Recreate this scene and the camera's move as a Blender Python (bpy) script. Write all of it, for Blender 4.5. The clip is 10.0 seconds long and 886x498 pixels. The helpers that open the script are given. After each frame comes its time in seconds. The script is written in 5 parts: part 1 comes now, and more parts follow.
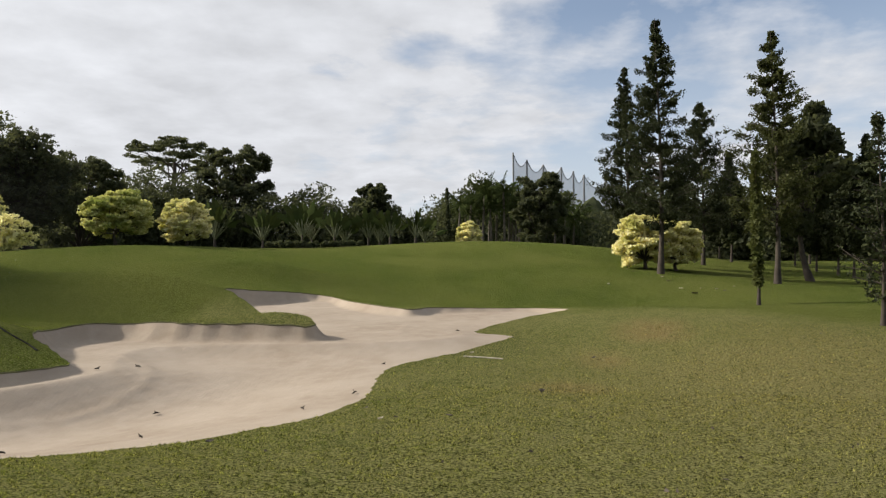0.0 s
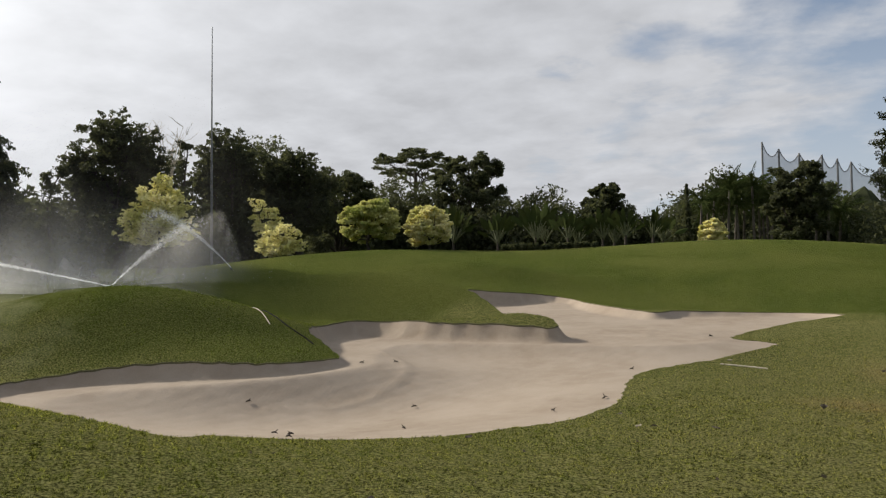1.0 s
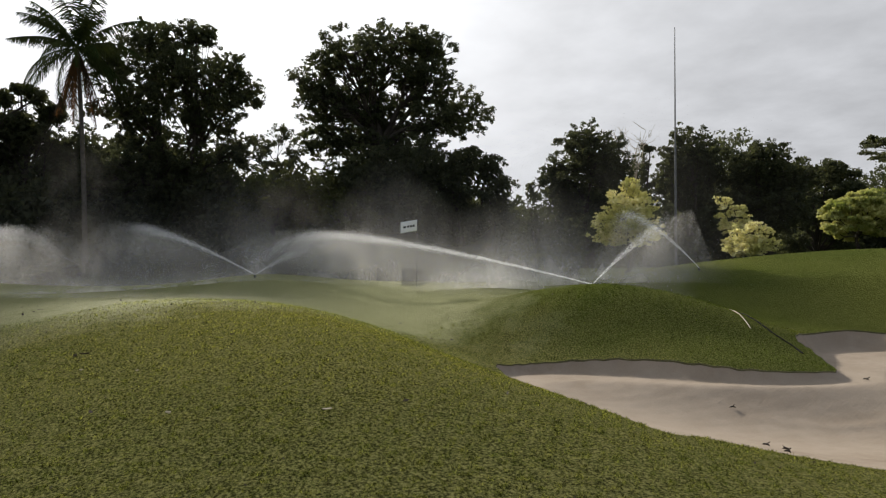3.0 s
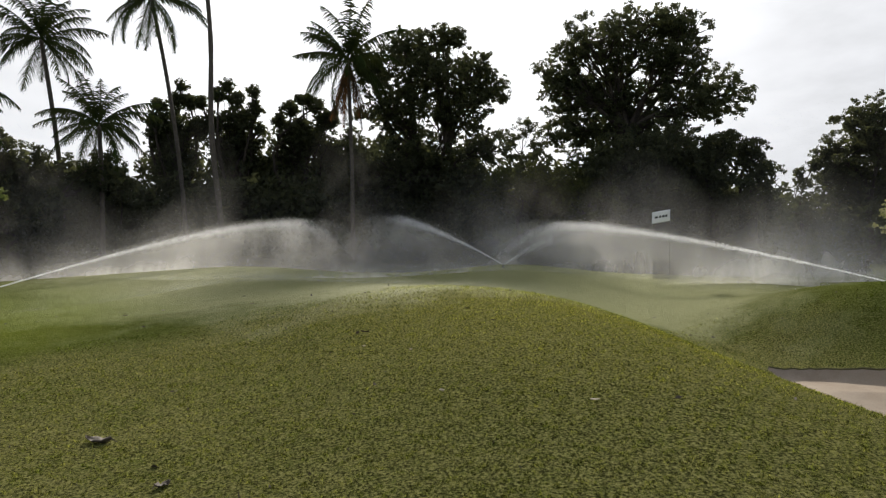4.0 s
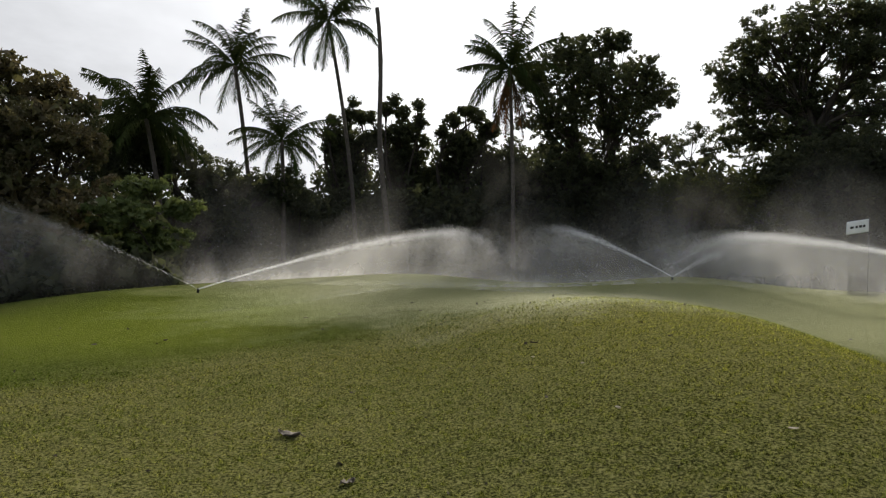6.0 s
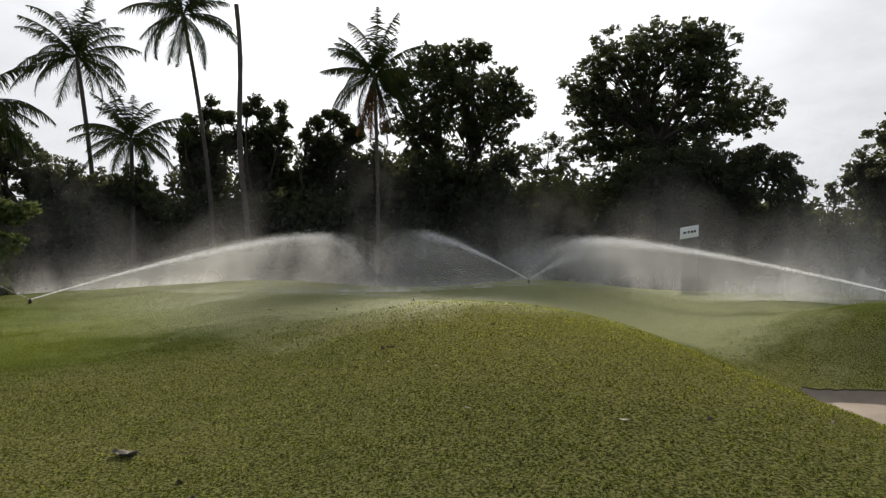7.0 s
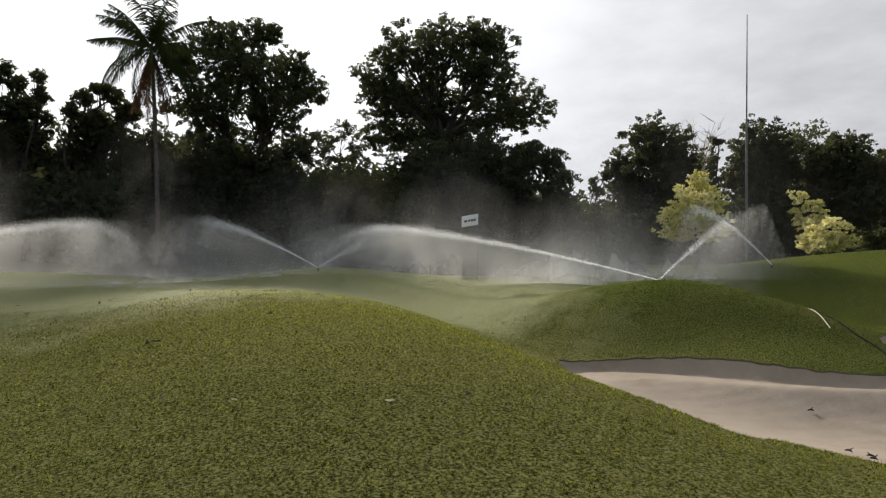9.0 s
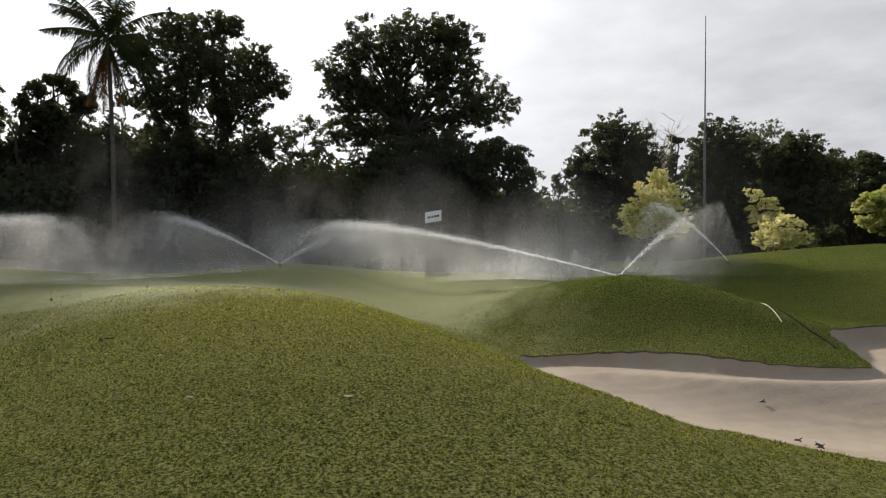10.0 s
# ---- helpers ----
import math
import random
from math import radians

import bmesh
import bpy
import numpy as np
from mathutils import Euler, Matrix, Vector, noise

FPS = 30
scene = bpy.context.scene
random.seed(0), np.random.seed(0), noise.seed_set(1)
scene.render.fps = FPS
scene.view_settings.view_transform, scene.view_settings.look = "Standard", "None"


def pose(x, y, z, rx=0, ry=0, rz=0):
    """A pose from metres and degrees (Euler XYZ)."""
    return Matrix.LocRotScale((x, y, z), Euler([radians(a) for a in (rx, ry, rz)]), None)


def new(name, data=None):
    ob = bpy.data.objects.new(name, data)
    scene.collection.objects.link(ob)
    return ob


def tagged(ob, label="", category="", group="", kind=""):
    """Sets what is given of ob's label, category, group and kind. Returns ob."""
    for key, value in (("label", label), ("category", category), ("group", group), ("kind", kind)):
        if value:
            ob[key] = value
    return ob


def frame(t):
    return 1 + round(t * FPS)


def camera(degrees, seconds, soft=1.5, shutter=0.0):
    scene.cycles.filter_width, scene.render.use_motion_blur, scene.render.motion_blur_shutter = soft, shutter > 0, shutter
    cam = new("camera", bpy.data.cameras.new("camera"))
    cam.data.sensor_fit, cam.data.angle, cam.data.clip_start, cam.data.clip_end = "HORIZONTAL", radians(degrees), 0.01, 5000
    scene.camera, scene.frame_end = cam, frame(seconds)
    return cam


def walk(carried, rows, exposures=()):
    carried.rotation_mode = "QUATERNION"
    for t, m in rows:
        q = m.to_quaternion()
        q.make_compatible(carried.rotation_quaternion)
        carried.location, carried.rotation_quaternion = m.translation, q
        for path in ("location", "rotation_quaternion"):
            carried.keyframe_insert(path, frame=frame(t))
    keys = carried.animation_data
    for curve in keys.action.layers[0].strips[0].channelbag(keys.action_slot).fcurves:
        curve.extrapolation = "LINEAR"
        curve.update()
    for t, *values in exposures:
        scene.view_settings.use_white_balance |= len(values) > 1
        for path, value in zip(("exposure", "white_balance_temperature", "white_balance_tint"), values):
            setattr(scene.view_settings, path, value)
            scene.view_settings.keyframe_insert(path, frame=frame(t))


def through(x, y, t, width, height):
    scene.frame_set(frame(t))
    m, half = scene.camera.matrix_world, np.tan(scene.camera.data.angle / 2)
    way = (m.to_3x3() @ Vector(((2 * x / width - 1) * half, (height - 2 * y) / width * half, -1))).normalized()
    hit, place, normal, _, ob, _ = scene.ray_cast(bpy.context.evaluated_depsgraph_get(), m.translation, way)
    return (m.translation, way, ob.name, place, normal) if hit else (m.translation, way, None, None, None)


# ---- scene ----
cam = camera(65.8, 10.0, soft=1.2)
ROWS = [
    (0, 0, -0, 1.6, 92, 0.57, 0.02),
    (0.5, -0.123, 0.059, 1.585, 92.26, 0.15, 8.82),
    (1, -0.233, 0.095, 1.586, 92.39, 0.73, 19.14),
    (1.5, -0.292, 0.09, 1.58, 92.89, 0.1, 27.62),
    (2, -0.33, 0.035, 1.586, 92.83, 0.19, 36.98),
    (2.5, -0.382, -0.04, 1.604, 92.4, 0.23, 46.48),
    (2.7, -0.405, -0.071, 1.606, 92.32, 0.08, 50.25),
    (3.8, -0.575, -0.262, 1.553, 92.04, -1.75, 72.11),
    (4, -0.606, -0.296, 1.555, 91.46, -1.55, 75.94),
    (4.5, -0.653, -0.405, 1.557, 91.53, -1.62, 85.9),
    (5, -0.664, -0.496, 1.552, 91.99, -1.99, 92.83),
    (5.2, -0.664, -0.506, 1.55, 91.93, -2.33, 94.16),
    (6.3, -0.66, -0.395, 1.567, 91.99, -2.5, 85.65),
    (6.5, -0.655, -0.37, 1.566, 92.32, -2.3, 83.37),
    (7, -0.648, -0.3, 1.573, 92.57, -1.92, 77.99),
    (7.5, -0.628, -0.234, 1.576, 92.13, -1.63, 73.48),
    (8, -0.592, -0.166, 1.565, 91.83, -1.33, 68.46),
    (8.5, -0.571, -0.126, 1.571, 91.8, -1.46, 63.66),
    (9, -0.548, -0.094, 1.566, 92.01, -1.01, 61.13),
    (9.5, -0.527, -0.075, 1.562, 91.97, -1.1, 58.98),
    (10, -0.527, -0.057, 1.557, 91.76, -0.96, 58.18),
]
EXPOSURE = [(0.0, 0.09), (0.5, 0.0), (1.0, -0.22), (1.5, -0.32), (2.5, -0.34), (4.5, -0.14), (6.5, -0.24), (7.0, -0.26), (8.0, -0.37), (9.0, -0.22), (10.0, -0.16)]
walk(cam, [(t, pose(*v)) for t, *v in ROWS], EXPOSURE)

# ---- sky and sun ----
SUN_AZ, SUN_EL = 81.0, 30.0      # degrees left of the first view, and above the horizon
sun_dir = Vector((-math.sin(radians(SUN_AZ)) * math.cos(radians(SUN_EL)), math.cos(radians(SUN_AZ)) * math.cos(radians(SUN_EL)), math.sin(radians(SUN_EL))))
sun_data = bpy.data.lights.new("sun", "SUN")
sun_data.energy, sun_data.angle, sun_data.color = 6.6, radians(5.0), (1.0, 0.93, 0.82)
sun = new("sun", sun_data)
sun.matrix_world = Matrix.Translation((0, 0, 60)) @ (-sun_dir).to_track_quat("-Z", "Y").to_matrix().to_4x4()


class Nodes:
    """A short hand for wiring node trees."""

    def __init__(self, tree):
        self.t = tree
        tree.nodes.clear()

    def add(self, kind, **kw):
        n = self.t.nodes.new(kind)
        for key, value in kw.items():
            if key in n.inputs:
                n.inputs[key].default_value = value
        return n

    def link(self, a, b):
        self.t.links.new(a, b)

    def math(self, op, a, b=None, c=None):
        n = self.t.nodes.new("ShaderNodeMath")
        n.operation = op
        for i, v in enumerate((a, b, c)):
            if v is None:
                continue
            if isinstance(v, (int, float)):
                n.inputs[i].default_value = v
            else:
                self.link(v, n.inputs[i])
        return n.outputs[0]

    def mix(self, fac, a, b, blend="MIX"):
        n = self.t.nodes.new("ShaderNodeMix")
        n.data_type, n.blend_type = "RGBA", blend
        for s, v in ((n.inputs[0], fac), (n.inputs[6], a), (n.inputs[7], b)):
            if isinstance(v, (int, float)):
                s.default_value = v
            elif isinstance(v, tuple):
                s.default_value = (*v, 1)
            else:
                self.link(v, s)
        return n.outputs[2]

    def ramp(self, fac, stops):
        n = self.t.nodes.new("ShaderNodeValToRGB")
        e = n.color_ramp.elements
        while len(e) < len(stops):
            e.new(0.5)
        for el, (p, c) in zip(e, stops):
            el.position = p
            el.color = (*c, 1) if isinstance(c, tuple) else (c, c, c, 1)
        self.link(fac, n.inputs[0])
        return n.outputs[0]

    def noise(self, vec, scale, detail=4.0, rough=0.55, dist=0.0):
        n = self.t.nodes.new("ShaderNodeTexNoise")
        n.inputs["Scale"].default_value = scale
        n.inputs["Detail"].default_value = detail
        n.inputs["Roughness"].default_value = rough
        n.inputs["Distortion"].default_value = dist
        if vec is not None:
            self.link(vec, n.inputs["Vector"])
        return n.outputs[0]


world = bpy.data.worlds.new("sky")
scene.world = world
world.use_nodes = True
k = Nodes(world.node_tree)
co = k.add("ShaderNodeTexCoord").outputs["Generated"]
sky = k.add("ShaderNodeTexSky")
sky.sky_type, sky.sun_disc = "NISHITA", False
sky.sun_elevation, sky.sun_rotation = radians(SUN_EL), radians(-SUN_AZ)
sky.air_density, sky.dust_density, sky.ozone_density = 1.0, 1.5, 1.5
sep = k.add("ShaderNodeSeparateXYZ")
k.link(co, sep.inputs[0])
up = k.math("MAXIMUM", sep.outputs[2], 0.0)
den = k.math("ADD", up, 0.16)
flat = k.add("ShaderNodeCombineXYZ")
k.link(k.math("DIVIDE", sep.outputs[0], den), flat.inputs[0])
k.link(k.math("DIVIDE", sep.outputs[1], den), flat.inputs[1])
n1 = k.noise(flat.outputs[0], 1.1, 8.0, 0.58, 0.15)
n2 = k.noise(flat.outputs[0], 4.2, 6.0, 0.55, 0.1)
dot = k.add("ShaderNodeVectorMath")
dot.operation = "DOT_PRODUCT"
k.link(co, dot.inputs[0])
dot.inputs[1].default_value = sun_dir
toward = k.math("MAXIMUM", dot.outputs["Value"], 0.0)
cover = k.math("ADD", k.math("MULTIPLY_ADD", toward, 0.52, -0.08), k.math("MULTIPLY_ADD", n2, 0.30, -0.15))
mask = k.ramp(k.math("ADD", n1, cover), [(0.38, 0.0), (0.56, 1.0)])
shade = k.math("MULTIPLY_ADD", n2, 0.40, 0.49)
bright = k.math("MULTIPLY_ADD", k.math("POWER", toward, 7.0), 1.1, 0.0)
cl = k.add("ShaderNodeCombineColor")
k.link(k.math("ADD", k.math("MULTIPLY", shade, 0.97), bright), cl.inputs[0])
k.link(k.math("ADD", k.math("MULTIPLY", shade, 0.99), bright), cl.inputs[1])
k.link(k.math("ADD", k.math("MULTIPLY", shade, 1.04), bright), cl.inputs[2])
blue = k.mix(1.0, sky.outputs[0], (0.125, 0.125, 0.125), "MULTIPLY")
haze = k.ramp(up, [(0.0, 0.8), (0.35, 0.15)])
low = k.mix(haze, blue, (0.68, 0.72, 0.80))
bg = k.add("ShaderNodeBackground", Strength=1.0)
k.link(k.mix(mask, low, cl.outputs[0]), bg.inputs[0])
k.link(bg.outputs[0], k.add("ShaderNodeOutputWorld").inputs[0])

# ---- materials ----


def material(name, rough=0.8, spec=0.3):
    m = bpy.data.materials.new(name)
    m.use_nodes = True
    q = Nodes(m.node_tree)
    p = q.add("ShaderNodeBsdfPrincipled", Roughness=rough)
    p.inputs["Specular IOR Level"].default_value = spec
    o = q.add("ShaderNodeOutputMaterial")
    q.link(p.outputs[0], o.inputs[0])
    return m, q, p, o


def bump(q, p, height, strength, distance):
    b = q.add("ShaderNodeBump", Strength=strength, Distance=distance)
    q.link(height, b.inputs["Height"])
    q.link(b.outputs[0], p.inputs["Normal"])


def plain(name, a, b, scale, rough=0.8, bump_d=0.01, spec=0.3):
    """Two tones mixed by noise at two scales, with fine relief."""
    m, q, p, o = material(name, rough, spec)
    v = q.add("ShaderNodeTexCoord").outputs["Object"]
    n = q.noise(v, scale, 6.0, 0.6)
    n2 = q.noise(v, scale * 9, 4.0, 0.6)
    f = q.math("ADD", q.math("MULTIPLY", n, 0.6), q.math("MULTIPLY", n2, 0.4))
    q.link(q.mix(q.ramp(f, [(0.35, 0.0), (0.65, 1.0)]), a, b), p.inputs["Base Color"])
    bump(q, p, n2, 0.5, bump_d)
    return m


def leaf(name, a, b, c, through=0.35, rough=0.6, spec=0.08):
    """Leaves: each clump of its own tone, lit through from behind."""
    m, q, p, o = material(name, rough, spec)
    isl = q.add("ShaderNodeNewGeometry").outputs["Random Per Island"]
    v = q.add("ShaderNodeTexCoord").outputs["Object"]
    n = q.noise(v, 0.9, 3.0)
    col = q.mix(isl, a, b)
    col = q.mix(q.ramp(n, [(0.42, 0.0), (0.62, 1.0)]), col, c)
    q.link(col, p.inputs["Base Color"])
    tr = q.add("ShaderNodeBsdfTranslucent")
    q.link(q.mix(1.0, col, (1.15, 1.12, 0.75), "MULTIPLY"), tr.inputs[0])
    mx = q.add("ShaderNodeMixShader")
    mx.inputs[0].default_value = through
    q.link(p.outputs[0], mx.inputs[1])
    q.link(tr.outputs[0], mx.inputs[2])
    q.link(mx.outputs[0], o.inputs[0])
    return m


def turf_colour(q, v):
    """Wet green in the hollow, yellowish rough near the bunker, greener fairway beyond, dry thin patches; light and
    shade on the mounds and green painted in.
    """
    sp = q.add("ShaderNodeSeparateXYZ")
    q.link(v, sp.inputs[0])

    def blob(cx, cy, ax, ay, lo, hi):
        dx = q.math("MULTIPLY", q.math("SUBTRACT", sp.outputs[0], cx), 1 / ax)
        dy = q.math("MULTIPLY", q.math("SUBTRACT", sp.outputs[1], cy), 1 / ay)
        d = q.math("SQRT", q.math("ADD", q.math("MULTIPLY", dx, dx), q.math("MULTIPLY", dy, dy)))
        d = q.math("ADD", d, q.math("MULTIPLY_ADD", q.noise(v, 0.8, 5.0, 0.6), 0.7, -0.35))
        return q.ramp(q.math("MULTIPLY", d, 0.5), [(lo / 2, 1.0), (hi / 2, 0.0)])
    mid = q.noise(v, 0.7, 5.0, 0.6)
    fine = q.noise(v, 9.0, 6.0, 0.7)
    rough = q.mix(q.ramp(mid, [(0.35, 0.0), (0.68, 1.0)]), (0.108, 0.128, 0.030), (0.172, 0.173, 0.060))
    patch = q.noise(v, 1.6, 5.0, 0.6, 0.4)
    rough = q.mix(q.ramp(patch, [(0.50, 0.0), (0.66, 0.7)]), rough, (0.085, 0.108, 0.020))
    rough = q.mix(q.ramp(fine, [(0.4, 0.0), (0.7, 1.0)]), rough, (0.214, 0.204, 0.076))
    wide = q.noise(v, 0.16, 4.0, 0.5)
    fair = q.mix(q.ramp(mid, [(0.35, 0.0), (0.68, 1.0)]), (0.046, 0.074, 0.007), (0.074, 0.100, 0.013))
    fair = q.mix(q.ramp(wide, [(0.45, 0.0), (0.62, 0.75)]), fair, (0.104, 0.120, 0.024))
    # the rough ends along a mown line before the approach
    fx = q.math("MULTIPLY", sp.outputs[0], 1 / 12.4)
    ry = q.math("SUBTRACT", sp.outputs[1], 1.5)
    fy = q.math("ADD", q.math("MULTIPLY", q.math("MAXIMUM", ry, 0.0), 1 / 17.0), q.math("MULTIPLY", q.math("MINIMUM", ry, 0.0), 1 / 9.2))
    fd = q.math("SQRT", q.math("ADD", q.math("MULTIPLY", fx, fx), q.math("MULTIPLY", fy, fy)))
    fd = q.math("ADD", fd, q.math("MULTIPLY_ADD", q.noise(v, 1.2, 4.0, 0.6), 0.16, -0.08))
    # mound front: shade painted by cutting the rough to the darker fairway colour
    near = q.math("SUBTRACT", q.ramp(fd, [(0.90, 1.0), (1.0, 0.0)]), q.math("MULTIPLY", blob(-8.0, 11.5, 5.0, 3.4, 0.7, 1.2), 0.8))
    col = q.mix(near, fair, rough)
    # backlit crest painted paler, the duller slope near the viewpoint painted darker
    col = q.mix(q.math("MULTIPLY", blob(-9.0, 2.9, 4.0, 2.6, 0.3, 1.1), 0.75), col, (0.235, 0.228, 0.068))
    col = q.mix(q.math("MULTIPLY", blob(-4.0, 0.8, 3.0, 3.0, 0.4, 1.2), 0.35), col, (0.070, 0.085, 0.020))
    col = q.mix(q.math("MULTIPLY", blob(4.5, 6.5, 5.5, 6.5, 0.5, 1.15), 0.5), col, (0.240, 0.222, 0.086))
    wet_sheen = blob(-19.5, 4.2, 9.2, 11.0, 0.8, 1.1)
    # pale tone: lighter green turf, plus mist and sky sheen put into the colour
    col = q.mix(q.math("MULTIPLY", wet_sheen, 0.85), col, (0.300, 0.310, 0.135))
    col = q.mix(q.math("MULTIPLY", blob(-14.2, -6.2, 5.4, 4.4, 0.55, 1.1), 0.75), col, (0.150, 0.196, 0.012))
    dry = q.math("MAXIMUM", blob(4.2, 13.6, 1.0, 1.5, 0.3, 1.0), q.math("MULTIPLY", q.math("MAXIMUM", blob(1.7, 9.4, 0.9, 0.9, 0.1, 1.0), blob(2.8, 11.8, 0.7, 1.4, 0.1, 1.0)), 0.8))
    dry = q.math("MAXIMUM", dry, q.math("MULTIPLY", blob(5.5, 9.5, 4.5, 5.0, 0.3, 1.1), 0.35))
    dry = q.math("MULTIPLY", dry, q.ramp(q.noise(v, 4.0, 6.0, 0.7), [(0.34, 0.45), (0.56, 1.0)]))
    return q.mix(dry, col, (0.270, 0.190, 0.085)), fine, wet_sheen, near


def grass_material():
    m, q, p, o = material("mown_grass", 0.95, 0.0)
    v = q.add("ShaderNodeTexCoord").outputs["Object"]
    col, fine, wet_sheen, near = turf_colour(q, v)
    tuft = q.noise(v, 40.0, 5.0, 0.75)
    calm = q.math("MULTIPLY", q.math("MULTIPLY_ADD", wet_sheen, -0.6, 1.0), q.math("MULTIPLY_ADD", near, 0.5, 0.5))
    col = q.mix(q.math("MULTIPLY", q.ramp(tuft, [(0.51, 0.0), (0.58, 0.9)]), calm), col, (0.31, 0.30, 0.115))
    # shade in the gaps between tufts, put into the colour as near-black
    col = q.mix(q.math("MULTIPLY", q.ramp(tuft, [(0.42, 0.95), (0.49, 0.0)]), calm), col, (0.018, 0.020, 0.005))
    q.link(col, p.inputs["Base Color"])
    # turf soaked by the sprinklers shines
    q.link(q.math("MULTIPLY", wet_sheen, 0.06), p.inputs["Specular IOR Level"])
    q.link(q.math("MULTIPLY_ADD", wet_sheen, -0.12, 0.9), p.inputs["Roughness"])
    h = q.math("ADD", q.math("MULTIPLY", fine, 0.4), q.math("MULTIPLY", tuft, 0.7))
    bump(q, p, h, 1.0, 0.15)
    p.inputs["Sheen Weight"].default_value = 0.10
    p.inputs["Sheen Roughness"].default_value = 0.45
    p.inputs["Sheen Tint"].default_value = (0.75, 0.72, 0.34, 1)
    return m


def blade_material():
    m, q, p, o = material("grass_blades", 0.8, 0.02)
    p.inputs["Sheen Weight"].default_value = 0.10
    p.inputs["Sheen Roughness"].default_value = 0.45
    p.inputs["Sheen Tint"].default_value = (0.75, 0.72, 0.34, 1)
    v = q.add("ShaderNodeTexCoord").outputs["Object"]
    col, fine, wet_sheen, near = turf_colour(q, v)
    isl = q.add("ShaderNodeNewGeometry").outputs["Random Per Island"]
    col = q.mix(1.0, col, q.ramp(isl, [(0.0, (0.30, 0.32, 0.26)), (0.45, (0.8, 0.83, 0.78)), (0.8, (1.25, 1.25, 1.2)), (1.0, (1.7, 1.65, 1.6))]), "MULTIPLY")
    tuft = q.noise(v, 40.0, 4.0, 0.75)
    # shade between tufts multiplied into the blade colour where the noise is low
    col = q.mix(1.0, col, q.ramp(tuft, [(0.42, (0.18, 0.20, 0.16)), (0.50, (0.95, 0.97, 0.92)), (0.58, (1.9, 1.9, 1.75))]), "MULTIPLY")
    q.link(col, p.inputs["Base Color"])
    tr = q.add("ShaderNodeBsdfTranslucent")
    q.link(q.mix(1.0, col, (1.1, 1.1, 0.6), "MULTIPLY"), tr.inputs[0])
    mx = q.add("ShaderNodeMixShader")
    mx.inputs[0].default_value = 0.48
    q.link(p.outputs[0], mx.inputs[1])
    q.link(tr.outputs[0], mx.inputs[2])
    q.link(mx.outputs[0], o.inputs[0])
    return m


def sand_material():
    m, q, p, o = material("bunker_sand", 0.95, 0.1)
    v = q.add("ShaderNodeTexCoord").outputs["Object"]
    big = q.noise(v, 0.45, 5.0, 0.55, 0.4)
    mid = q.noise(v, 3.0, 5.0, 0.6)
    fine = q.noise(v, 60.0, 3.0, 0.7)
    col = q.mix(q.ramp(big, [(0.40, 0.0), (0.64, 1.0)]), (0.305, 0.254, 0.200), (0.246, 0.198, 0.150))
    col = q.mix(q.ramp(mid, [(0.4, 0.0), (0.75, 0.6)]), col, (0.345, 0.292, 0.236))
    col = q.mix(q.ramp(fine, [(0.3, 0.35), (0.5, 0.0)]), col, (0.20, 0.155, 0.115))
    q.link(col, p.inputs["Base Color"])
    wv = q.add("ShaderNodeTexWave", Scale=5.0, Distortion=6.0)
    wv.inputs["Detail"].default_value = 3.0
    q.link(v, wv.inputs["Vector"])
    h = q.math("ADD", q.math("MULTIPLY", wv.outputs["Fac"], 0.03), q.math("ADD", q.math("MULTIPLY", mid, 0.5), q.math("MULTIPLY", fine, 0.2)))
    bump(q, p, h, 0.5, 0.03)
    return m


def water_material():
    m, q, p, o = material("water_spray", 0.4, 0.5)
    p.inputs["Base Color"].default_value = (0.92, 0.94, 0.96, 1)
    tr = q.add("ShaderNodeBsdfTranslucent", Color=(0.95, 0.96, 0.97, 1))
    mx = q.add("ShaderNodeMixShader")
    mx.inputs[0].default_value = 0.6
    q.link(p.outputs[0], mx.inputs[1])
    q.link(tr.outputs[0], mx.inputs[2])
    q.link(mx.outputs[0], o.inputs[0])
    return m


def veil_material(name, alpha, tops):
    """Fine spray hanging in the air: denser below the jet, thinning towards its ends."""
    m, q, p, o = material(name, 0.9, 0.0)
    p.inputs["Base Color"].default_value = (0.95, 0.92, 0.88, 1)
    tr = q.add("ShaderNodeBsdfTranslucent", Color=(0.97, 0.94, 0.90, 1))
    mx = q.add("ShaderNodeMixShader")
    mx.inputs[0].default_value = 0.5
    q.link(p.outputs[0], mx.inputs[1])
    q.link(tr.outputs[0], mx.inputs[2])
    uv = q.add("ShaderNodeUVMap").outputs[0]
    sp = q.add("ShaderNodeSeparateXYZ")
    q.link(uv, sp.inputs[0])
    v = q.add("ShaderNodeTexCoord").outputs["Object"]
    st = q.add("ShaderNodeMapping")
    st.inputs["Scale"].default_value = (1.0, 1.0, 0.45)
    q.link(v, st.inputs["Vector"])
    n = q.ramp(q.noise(st.outputs[0], 0.9, 6.0, 0.62, 0.5), [(0.30, 0.12), (0.72, 1.0)])
    ends = q.ramp(sp.outputs[0], [(0.0, 0.0), (0.22, 0.55), (0.6, 1.0), (1.0, 0.0)])
    tall = q.ramp(sp.outputs[1], tops)
    a = q.math("MULTIPLY", q.math("MULTIPLY", ends, tall), q.math("MULTIPLY", n, alpha))
    cl = q.add("ShaderNodeBsdfTransparent")
    m2 = q.add("ShaderNodeMixShader")
    q.link(a, m2.inputs[0])
    q.link(cl.outputs[0], m2.inputs[1])
    q.link(mx.outputs[0], m2.inputs[2])
    q.link(m2.outputs[0], o.inputs[0])
    return m


